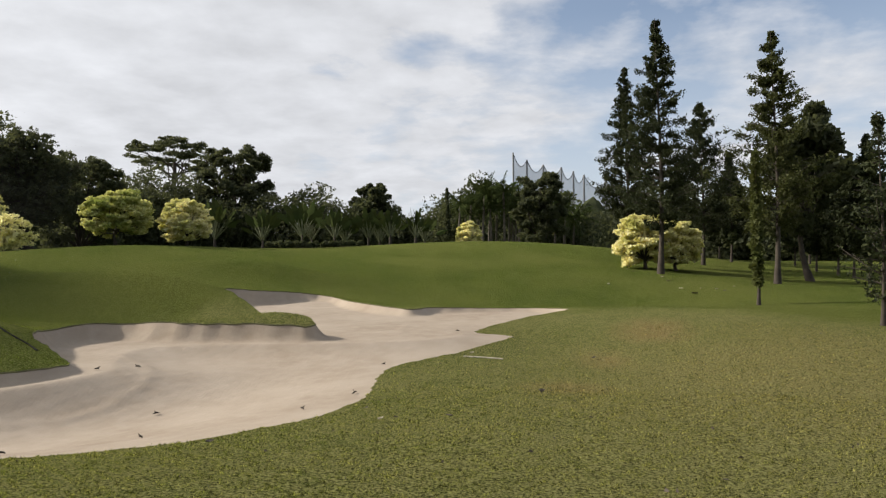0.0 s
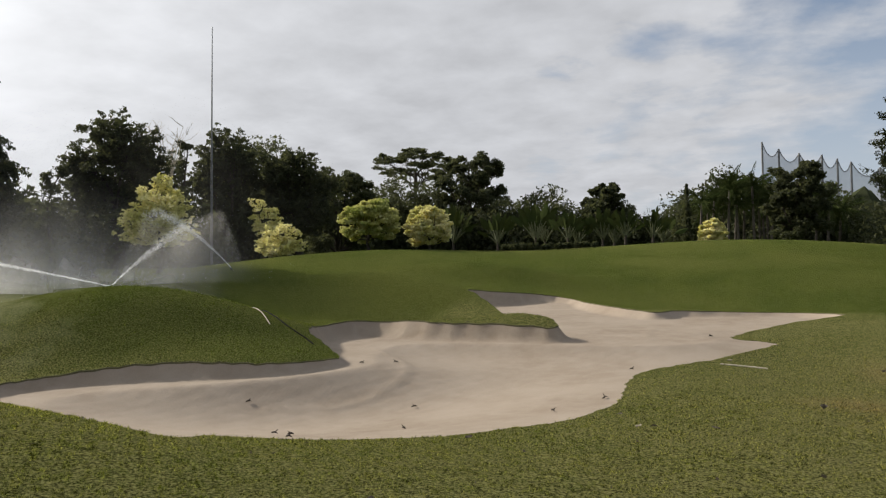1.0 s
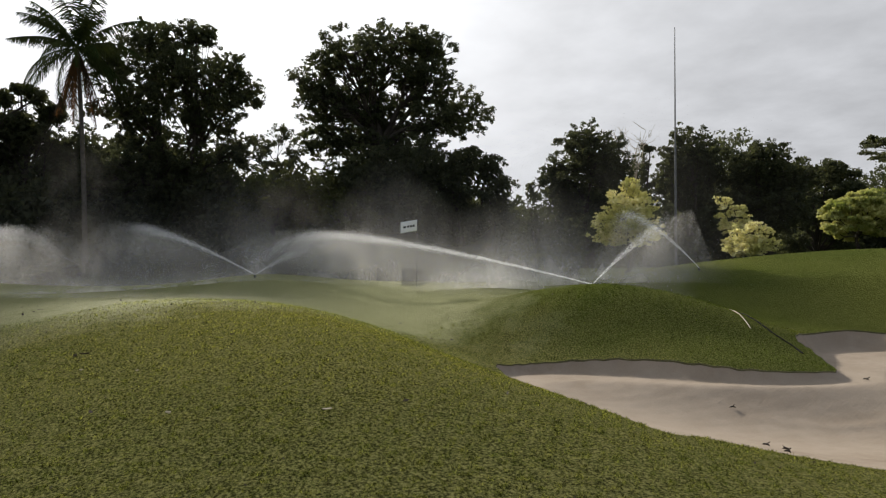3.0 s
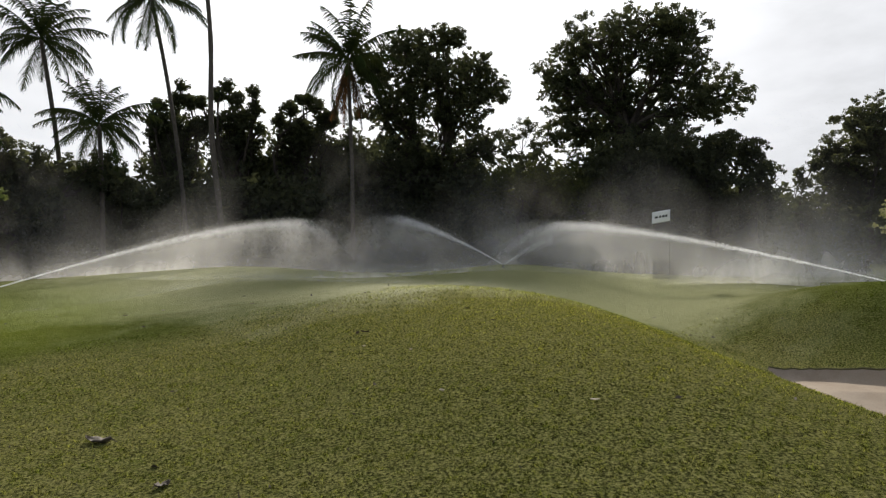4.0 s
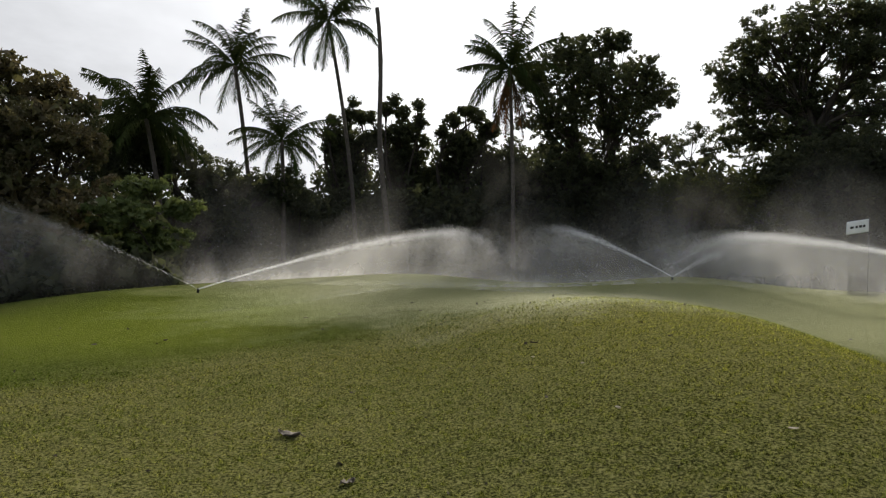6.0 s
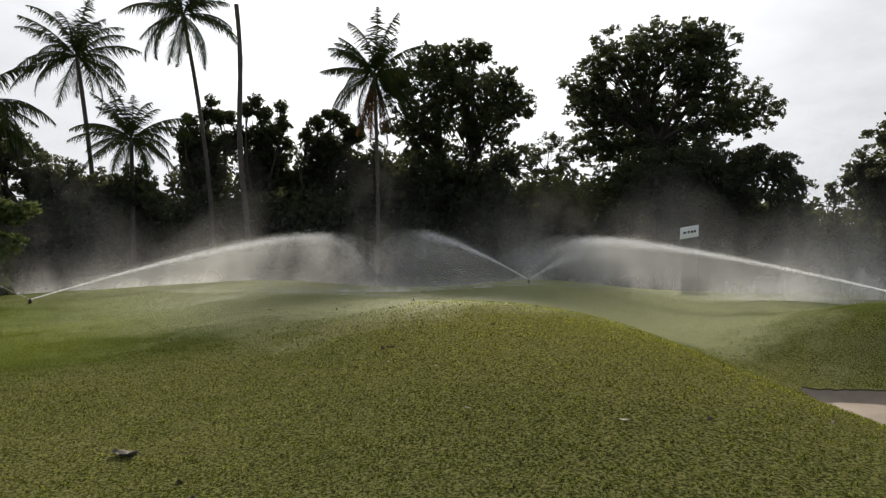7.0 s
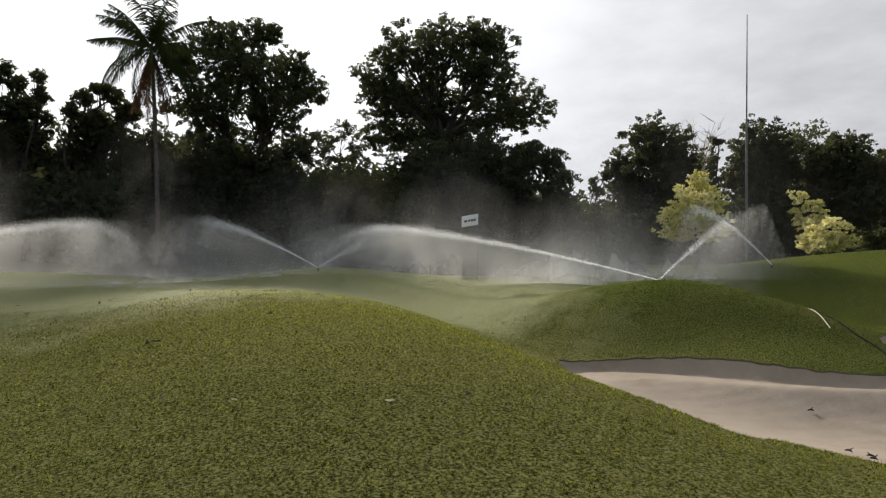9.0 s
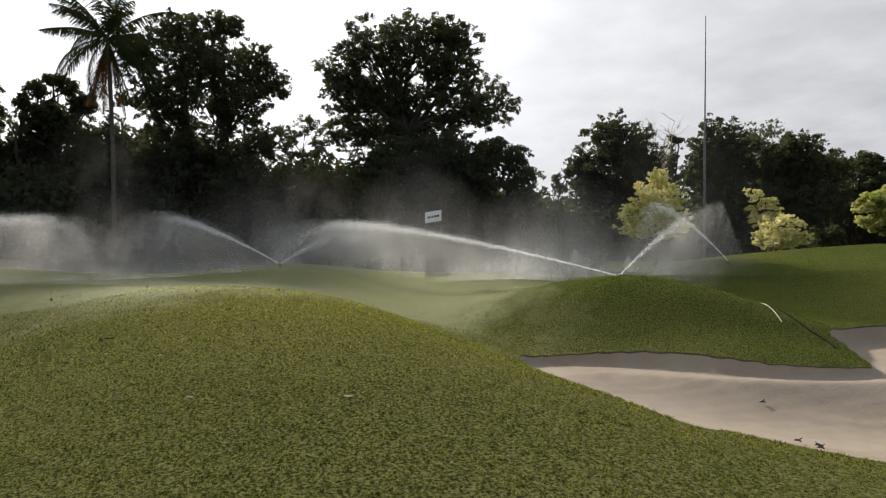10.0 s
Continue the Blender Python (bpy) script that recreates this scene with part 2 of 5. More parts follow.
VEIL = veil_material("spray_veil", 0.33, [(0.0, 0.0), (0.3, 0.5), (0.75, 1.0), (0.93, 0.75), (1.0, 0.0)])
BANK = veil_material("mist_bank", 0.73, [(0.0, 0.9), (0.1, 1.0), (0.32, 0.42), (0.6, 0.14), (1.0, 0.0)])
HAZE = veil_material("thin_haze", 0.055, [(0.0, 1.0), (0.5, 0.8), (1.0, 0.0)])
GRASS, BLADES, SAND, WATER = grass_material(), blade_material(), sand_material(), water_material()
SOIL = plain("lip_soil", (0.065, 0.062, 0.030), (0.140, 0.130, 0.065), 4.0, 0.95, 0.02)
BARK = plain("bark", (0.026, 0.021, 0.016), (0.070, 0.056, 0.043), 3.0, 0.9, 0.03)
PALM_BARK = plain("palm_bark", (0.06, 0.05, 0.04), (0.13, 0.11, 0.09), 5.0, 0.9, 0.02)
DARK_LEAF = leaf("dark_leaves", (0.044, 0.054, 0.032), (0.098, 0.106, 0.060), (0.066, 0.073, 0.042), 0.5)
CONIFER_LEAF = leaf("conifer_leaves", (0.020, 0.028, 0.012), (0.050, 0.056, 0.024), (0.032, 0.038, 0.018), 0.22)
CONIFER_OLIVE = leaf("olive_conifer_leaves", (0.036, 0.043, 0.015), (0.080, 0.086, 0.032), (0.050, 0.055, 0.020), 0.3)
FAN_STALK = plain("pale_leaf_stalk", (0.07, 0.08, 0.035), (0.15, 0.155, 0.075), 6.0, 0.7, 0.004)
OLIVE_LEAF = leaf("olive_leaves", (0.050, 0.062, 0.018), (0.090, 0.100, 0.032), (0.07, 0.075, 0.026), 0.3)
YELLOW_LEAF = leaf("pale_yellow_leaves", (0.66, 0.62, 0.29), (0.90, 0.85, 0.60), (0.50, 0.49, 0.19), 0.42)
GREEN_YELLOW = leaf("yellow_green_leaves", (0.42, 0.43, 0.15), (0.66, 0.63, 0.32), (0.24, 0.28, 0.08), 0.4)
PALM_LEAF = leaf("palm_leaves", (0.022, 0.036, 0.011), (0.050, 0.064, 0.022), (0.038, 0.046, 0.016), 0.12, 0.95, 0.0)
LIGHT_LEAF = leaf("light_green_leaves", (0.080, 0.108, 0.042), (0.185, 0.215, 0.090), (0.080, 0.104, 0.038), 0.35)
DEAD_FROND = leaf("dead_palm_frond", (0.040, 0.028, 0.015), (0.15, 0.066, 0.024), (0.032, 0.026, 0.016), 0.25)
BROWN_LEAF = leaf("reddish_green_leaves", (0.070, 0.062, 0.038), (0.150, 0.120, 0.075), (0.085, 0.090, 0.045), 0.38)
# leaf tone darkened to hold the shade inside the wood
HEART = plain("shaded_leaf_mass", (0.030, 0.036, 0.020), (0.060, 0.068, 0.036), 1.4, 0.95, 0.2, 0.0)
STEEL = plain("painted_steel", (0.10, 0.10, 0.10), (0.16, 0.16, 0.16), 6.0, 0.5, 0.002, 0.5)
WHITE = plain("white_cloth", (0.78, 0.78, 0.78), (0.84, 0.84, 0.83), 8.0, 0.8, 0.002)
BLACK = plain("black_plastic", (0.015, 0.015, 0.015), (0.03, 0.03, 0.03), 8.0, 0.5, 0.002)
HOSE = plain("black_rubber", (0.010, 0.010, 0.010), (0.022, 0.022, 0.022), 8.0, 0.95, 0.002, 0.05)
DEAD = plain("dead_leaf", (0.045, 0.035, 0.025), (0.15, 0.125, 0.10), 20.0, 0.8, 0.005)
TWIG = plain("bleached_stick", (0.38, 0.33, 0.25), (0.52, 0.46, 0.36), 12.0, 0.9, 0.004)


def net_material():
    m, q, p, o = material("grey_netting", 0.8, 0.2)
    p.inputs["Base Color"].default_value = (0.34, 0.36, 0.40, 1)
    v = q.add("ShaderNodeTexCoord").outputs["Object"]
    n = q.noise(v, 0.5, 3.0)
    cl = q.add("ShaderNodeBsdfTransparent")
    mx = q.add("ShaderNodeMixShader")
    q.link(q.math("MULTIPLY_ADD", n, 0.2, 0.42), mx.inputs[0])
    q.link(cl.outputs[0], mx.inputs[1])
    q.link(p.outputs[0], mx.inputs[2])
    q.link(mx.outputs[0], o.inputs[0])
    return m


NET = net_material()

# ---- mesh helpers ----


def mesh_from(name, verts, faces, mat, smooth=False):
    """A mesh from arrays: verts (n, 3), faces (m, 3 or 4)."""
    verts, faces = np.asarray(verts, np.float32), np.asarray(faces, np.int32)
    me = bpy.data.meshes.new(name)
    n, c = faces.shape
    me.vertices.add(len(verts))
    me.vertices.foreach_set("co", verts.ravel())
    me.loops.add(n * c)
    me.loops.foreach_set("vertex_index", faces.ravel())
    me.polygons.add(n)
    me.polygons.foreach_set("loop_start", np.arange(n, dtype=np.int32) * c)
    me.polygons.foreach_set("use_smooth", np.full(n, smooth))
    me.update(calc_edges=True)
    me.materials.append(mat)
    return me


def part(name, data, parent, label=""):
    """A mesh as one object under a thing; its coordinates are those of the thing."""
    ob = new(name, data)
    ob.parent = parent
    return tagged(ob, label)


def thing(name, x, y, z, label, category, group="", turn=0.0):
    ob = new(name)
    ob.matrix_basis = pose(x, y, z, 0, 0, turn)
    return tagged(ob, label, category, group)


def tube(points, radii, sides=8, caps=True):
    """Rings along a path, joined into a tapered tube: verts, quads."""
    pts = np.asarray(points, float)
    radii = np.asarray(radii, float)
    tan = np.gradient(pts, axis=0)
    tan /= np.linalg.norm(tan, axis=1, keepdims=True) + 1e-9
    ref = np.where(np.abs(tan[:, 2:3]) > 0.9, np.array([[1.0, 0, 0]]), np.array([[0, 0, 1.0]]))
    a = np.cross(tan, ref)
    a /= np.linalg.norm(a, axis=1, keepdims=True) + 1e-9
    b = np.cross(tan, a)
    ang = np.linspace(0, 2 * np.pi, sides, endpoint=False)
    v = pts[:, None] + radii[:, None, None] * (np.cos(ang)[None, :, None] * a[:, None] + np.sin(ang)[None, :, None] * b[:, None])
    n = len(pts)
    i = np.arange(n - 1)[:, None] * sides
    j = np.arange(sides)[None]
    f = np.stack([i + j, i + (j + 1) % sides, i + sides + (j + 1) % sides, i + sides + j], -1).reshape(-1, 4)
    return v.reshape(-1, 3), f


def sheet(name, grid, mat):
    """A smooth sheet over a grid of points (rows, columns, 3), with its own u and v."""
    r, c = grid.shape[:2]
    k0 = np.arange(r - 1)[:, None] * c + np.arange(c - 1)[None]
    f = np.stack([k0, k0 + 1, k0 + c + 1, k0 + c], -1).reshape(-1, 4)
    me = mesh_from(name, grid.reshape(-1, 3), f, mat, True)
    u, v = np.meshgrid(np.linspace(0, 1, c), np.linspace(0, 1, r))
    uv = np.stack([u.ravel(), v.ravel()], 1)[f.ravel()]
    me.uv_layers.new(name="UVMap").data.foreach_set("uv", uv.astype(np.float32).ravel())
    return me


def join(pieces):
    """Several (verts, faces) as one."""
    vs, fs, k0 = [], [], 0
    for v, f in pieces:
        vs.append(v)
        fs.append(np.asarray(f) + k0)
        k0 += len(v)
    return np.concatenate(vs), np.concatenate(fs)


def leaf_cards(rng, pts, size, long=1.6, spread=0.35, droop=None):
    """A small pointed leaf, or tuft, at every point, turned at random."""
    n = len(pts)
    d = rng.normal(size=(n, 3))
    if droop is not None:
        d[:, 2] += droop
    d /= np.linalg.norm(d, axis=1, keepdims=True)
    e = np.cross(d, rng.normal(size=(n, 3)))
    e /= np.linalg.norm(e, axis=1, keepdims=True)
    s = size * (1 + spread * rng.uniform(-1, 1, (n, 1)))
    v = np.stack([pts - d * s * long / 2 + e * s / 2, pts + d * s * long / 2, pts - d * s * long / 2 - e * s / 2], 1)
    return v.reshape(-1, 3), np.arange(3 * n).reshape(-1, 3)


def ball(rng, n, shell=0.45):
    """Points in a ball, denser towards its skin."""
    d = rng.normal(size=(n, 3))
    d /= np.linalg.norm(d, axis=1, keepdims=True)
    return d * (shell + (1 - shell) * rng.uniform(0, 1, (n, 1)) ** 0.5)


# ---- the lie of the land ----
# shaped mounds round the bunker: centre x, y, height, half-widths, turn
SHOULDERS = [
    (-9.24, 10.27, 1.271, 4.08, 1.94, 27),
    (-7.10, 17.39, 0.758, 3.42, 0.86, -20),
    (-8.12, 3.07, 0.953, 5.44, 3.04, 11),
    (-4.12, 13.76, 0.547, 3.76, 0.78, 1),
    (-5.70, 11.05, -1.268, 5.18, 7.31, -10),
    (-12.06, 7.73, -0.594, 4.88, 2.01, -2),
    (-6.29, 9.42, 0.431, 2.73, 0.99, 37),
    (-23.33, 7.84, 0.353, 3.38, 2.50, 0),
    (-4.00, 14.70, 0.200, 1.70, 0.60, -45),
]
# broad swells of the fairway: centre x, y, height, half-widths, turn
SWELLS = [
    (-7.12, 24.64, 0.550, 3.40, 1.39, 16),
    (-15.03, 32.33, 0.742, 9.85, 6.14, 71),
    (-23.62, 4.53, 0.432, 8.87, 7.65, -2),
    (18.49, 35.93, -0.703, 13.96, 16.20, -7),
    (-14.03, -1.62, 0.462, 5.08, 6.05, 3),
    (2.30, 22.55, -1.045, 8.91, 3.94, -8),
    (2.00, 12.70, -0.548, 2.90, 4.97, 11),
    (-21.88, -5.04, 0.853, 3.72, 7.27, 24),
    (-26.21, 20.34, -0.372, 8.08, 6.05, 1),
    (4.63, 44.50, 1.441, 15.29, 10.17, 2),
    (-33.64, 2.35, -1.792, 7.12, 18.26, -14),
    (-31.09, -15.29, -0.277, 7.01, 6.86, 0),
    (-11.08, 5.52, 0.122, 2.97, 1.95, 29),
    (-18.49, -6.34, 0.027, 2.57, 3.51, 0),
    (-25.96, -13.93, 0.015, 4.88, 5.01, 0),
    (-13.01, 8.98, 0.014, 2.51, 2.02, 20),
    (-20.47, -0.81, 0.178, 4.69, 2.25, 1),
    (-28.05, -20.33, -2.249, 9.46, 2.92, 31),
]
SLOPE_Y, SLOPE_X, TOP, SOFT, START = 0.1041, -0.0449, 3.02, 0.126, 0.380


def rise(x, y):
    """The height of the turf."""
    q = SLOPE_Y * y + SLOPE_X * x
    q = TOP * np.tanh(q / TOP)
    z = SOFT * np.logaddexp(0, (q - START) / SOFT)
    for cx, cy, h, a, b, turn in SHOULDERS + SWELLS:
        c, s = math.cos(radians(turn)), math.sin(radians(turn))
        u, w = (x - cx) * c + (y - cy) * s, -(x - cx) * s + (y - cy) * c
        z = z + h * np.exp(-(u / a) ** 2 - (w / b) ** 2)
    return z


def ground_z(x, y):
    return float(rise(np.array(float(x)), np.array(float(y))))


def closed_spline(pts, per=8):
    p = np.array(pts, float)
    out = []
    for i in range(len(p)):
        a, b, c, d = p[i - 1], p[i], p[(i + 1) % len(p)], p[(i + 2) % len(p)]
        for t in np.linspace(0, 1, per, endpoint=False):
            out.append(0.5 * (2 * b + (c - a) * t + (2 * a - 5 * b + 4 * c - d) * t * t + (3 * b - a - 3 * c + d) * t ** 3))
    return np.array(out)


def inside(px, py, poly):
    r = np.zeros(px.shape, bool)
    x0, y0 = poly[-1]
    for x1, y1 in poly:
        cut = (y1 > py) != (y0 > py)
        r ^= cut & (px < (x0 - x1) * (py - y1) / (y0 - y1 + 1e-12) + x1)
        x0, y0 = x1, y1
    return r


def edge_distance(px, py, poly):
    best = np.full(px.shape, 1e9)
    for i in range(len(poly)):
        a, b = poly[i - 1], poly[i]
        ab = b - a
        t = np.clip(((px - a[0]) * ab[0] + (py - a[1]) * ab[1]) / (ab @ ab + 1e-12), 0, 1)
        best = np.minimum(best, np.hypot(px - a[0] - t * ab[0], py - a[1] - t * ab[1]))
    return best


BUNKER = [
    (-9.07, 6.77), (-4.71, 4.92), (-4.37, 5.64), (-3.32, 6.42), (-2.50, 6.84), (-2.02, 7.32), (-1.48, 7.73), (-1.06, 8.76),
    (-1.00, 9.52), (-1.01, 10.47), (-0.86, 11.34), (-0.40, 12.01), (0.42, 12.92), (1.35, 14.03), (1.25, 14.38), (0.68, 14.57),
    (0.99, 15.33), (1.94, 16.25), (3.12, 17.15), (2.35, 18.20), (1.00, 18.30), (-0.32, 18.01), (-0.97, 17.52), (-2.53, 19.34),
    (-3.51, 21.73), (-4.63, 21.94), (-5.68, 20.94), (-6.50, 20.30), (-5.30, 17.10), (-4.40, 16.05), (-3.60, 15.00), (-3.00, 14.10), (-2.58, 13.42),
    (-4.10, 13.51), (-5.23, 13.58), (-6.55, 13.95), (-7.36, 13.00), (-6.82, 11.42), (-6.37, 11.10), (-5.65, 10.31), (-6.17, 9.47),
    (-6.90, 9.04), (-7.70, 8.73), (-8.57, 8.27), (-9.13, 7.78), (-9.40, 7.29),
]
RIM = closed_spline(BUNKER, 8)
RIM = RIM + np.array([[0.02 * math.sin(i * 2.1) + 0.015 * math.sin(i * 5.3), 0.02 * math.cos(i * 1.7)] for i in range(len(RIM))])
LIP = 0.022


def sand_z(x, y):
    """Raked floor that climbs to the turf at the rim."""
    floor = -0.05 + 0.05 * (y - 6.2)
    d = edge_distance(x, y, RIM)
    turf = rise(x, y)
    top = turf - LIP * np.clip((turf - floor) / 0.2, 0.25, 1.0)
    floor = np.minimum(floor, top)
    up_ = top - floor
    k1 = np.clip(1 - d / (0.14 + 0.75 * np.abs(up_)), 0, 1)
    z = floor + up_ * k1 * k1 * (3 - 2 * k1) ** 0.5 * 0.58 ** (1 - k1)
    wob = 0.25 * np.sin(x * 1.3) + 0.15 * np.sin(y * 2.1 + x)
    for at_, h in ((1.15, 0.016), (1.75, 0.012)):
        z = z + h * np.exp(-((d - at_ - 0.5 * wob) / 0.06) ** 2) * np.clip(np.sin(x * 0.9 + at_ * 5), 0, 1)
    dents = np.sin(x * 9.0 + 2 * np.sin(y * 3.1)) * np.sin(y * 8.0 + 2 * np.sin(x * 2.7))
    return z - 0.022 * np.clip(dents - 0.55, 0, 1) * np.clip(d * 1.5 - 0.6, 0, 1) * np.clip(1.9 - d, 0, 1) + 0.006 * np.sin(x * 23 + y * 7) * np.sin(y * 21) * np.clip(d * 3 - 1, 0, 1)


def build_ground():
    from mathutils.geometry import delaunay_2d_cdt
    rng = np.random.default_rng(3)
    pts = []
    r, ring = 0.35, 0
    while r < 130:
        step = max(0.10, 0.013 * r)
        n = max(12, int(2 * math.pi * r / (step * 1.3)))
        a = np.linspace(0, 2 * math.pi, n, endpoint=False) + ring * 0.5
        behind = (np.cos(a - math.radians(135)) < -0.45)
        keep = ~behind | (np.arange(n) % 5 == 0)
        a = a[keep]
        pts.append(np.stack([-0.4 + r * np.cos(a), r * np.sin(a)], 1))
        r += step
        ring += 1
    for r in (160, 220, 320, 500, 900, 2000, 4000):
        a = np.linspace(0, 2 * math.pi, 48, endpoint=False)
        pts.append(np.stack([r * np.cos(a), r * np.sin(a)], 1))
    pts = np.concatenate(pts)
    gx, gy = np.meshgrid(np.arange(-9.6, 3.6, 0.085), np.arange(5.0, 22.2, 0.085))
    grid = np.stack([gx.ravel(), gy.ravel()], 1) + rng.uniform(-0.02, 0.02, (gx.size, 2))
    grid = grid[inside(grid[:, 0], grid[:, 1], RIM)]
    pts = np.concatenate([pts[~inside(pts[:, 0], pts[:, 1], RIM)], grid])
    near = edge_distance(pts[:, 0], pts[:, 1], RIM)
    pts = pts[near > 0.05]
    n0 = len(RIM)
    allp = np.concatenate([RIM, pts])
    v, e, f, *_ = delaunay_2d_cdt([Vector(p) for p in allp.tolist()], [(i, (i + 1) % n0) for i in range(n0)], [], 0, 1e-6)
    v = np.array([tuple(p) for p in v])
    f = np.array([t for t in f if len(t) == 3])
    c = v[f].mean(1)
    ins = inside(c[:, 0], c[:, 1], RIM)
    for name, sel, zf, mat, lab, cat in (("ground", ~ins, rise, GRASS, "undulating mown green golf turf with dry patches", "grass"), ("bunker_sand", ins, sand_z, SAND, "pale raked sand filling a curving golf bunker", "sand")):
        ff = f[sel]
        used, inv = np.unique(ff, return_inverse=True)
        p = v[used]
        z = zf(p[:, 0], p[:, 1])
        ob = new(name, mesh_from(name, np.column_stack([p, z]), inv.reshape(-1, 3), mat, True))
        tagged(ob, lab, cat, "", "structure")
    # the cut edge of turf round the sand
    d = np.roll(RIM, -1, 0) - np.roll(RIM, 1, 0)
    nrm = np.stack([d[:, 1], -d[:, 0]], 1)
    nrm /= np.linalg.norm(nrm, axis=1, keepdims=True)
    if not inside(*(RIM[:1] + nrm[:1] * 0.02).T, RIM)[0]:
        nrm = -nrm
    z = rise(RIM[:, 0], RIM[:, 1])
    rows = []
    for off, dz in ((-0.006, 0.001), (0.0, 0.002), (0.004, -0.003), (0.003, -0.011), (0.0, -0.09)):
        q = RIM + nrm * off
        rows.append(np.column_stack([q, (rise(q[:, 0], q[:, 1]) if off < 0 else z) + dz]))
    n = len(RIM)
    vv = np.concatenate(rows)
    i = np.arange(len(rows) - 1)[:, None] * n
    j = np.arange(n)[None]
    ff = np.stack([i + j, i + (j + 1) % n, i + n + (j + 1) % n, i + n + j], -1).reshape(-1, 4)
    ob = new("bunker_edge", mesh_from("bunker_edge", vv, ff, SOIL, True))
    tagged(ob, "dark cut turf edge round the bunker sand", "turf edge", "", "structure")


build_ground()


def rough_turf(x, y):
    """Where the coarser rough grows, short of the smooth approach and green."""
    d = np.hypot(x / 12.4, np.where(y < 1.5, (y - 1.5) / 9.2, (y - 1.5) / 17.0))
    return d + 0.03 * np.sin(x * 1.9 + y) + 0.03 * np.sin(y * 2.3 - x)


def grass_tufts():
    """Short blades over the turf that the walk passes nearest."""
    rng = np.random.default_rng(9)
    pts, hs = [], []
    for r0, r1, n, h in ((2.9, 6.2, 400000, 0.0165), (6.2, 9.5, 330000, 0.021), (9.5, 15.0, 200000, 0.026)):
        r = np.sqrt(rng.uniform(r0 * r0, r1 * r1, n))
        a = np.radians(rng.uniform(-48, 138, n))
        x, y = -0.45 - r * np.sin(a), r * np.cos(a)
        clump = np.sin(x * 31 + 2 * np.sin(y * 11)) * np.sin(y * 29 + 2 * np.sin(x * 13)) * 0.7 + 0.5 * np.sin(x * 17 + 3 * np.sin(y * 5)) * np.sin(y * 15 + 2 * np.sin(x * 7)) + 0.6 * np.sin(x * 41) * np.sin(y * 37)
        keep = rng.uniform(size=n) < 0.50 + 0.75 * clump
        keep &= ~inside(x, y, RIM) & (rough_turf(x, y) < 1.0)
        pts.append(np.stack([x, y, rise(x, y)], 1)[keep])
        hs.append((h * (0.95 + 0.36 * clump) * rng.uniform(0.5, 1.4, n))[keep])
    p, h = np.concatenate(pts), np.maximum(np.concatenate(hs), 0.006)[:, None]
    n = len(p)
    d = rng.normal(size=(n, 3)) * 0.55
    d[:, 2] = 1.0
    w = rng.normal(size=(n, 3))
    w[:, 2] = 0
    w *= h * 0.15 / np.linalg.norm(w, axis=1, keepdims=True)
    p[:, 2] -= 0.004
    v = np.stack([p - w, p + w, p + d * h], 1).reshape(-1, 3)
    ob = new("grass", mesh_from("grass", v, np.arange(3 * n).reshape(-1, 3), BLADES))
    tagged(ob, "short coarse yellow-green grass blades on the turf", "grass", "", "stuff")


grass_tufts()

# ---- trees ----


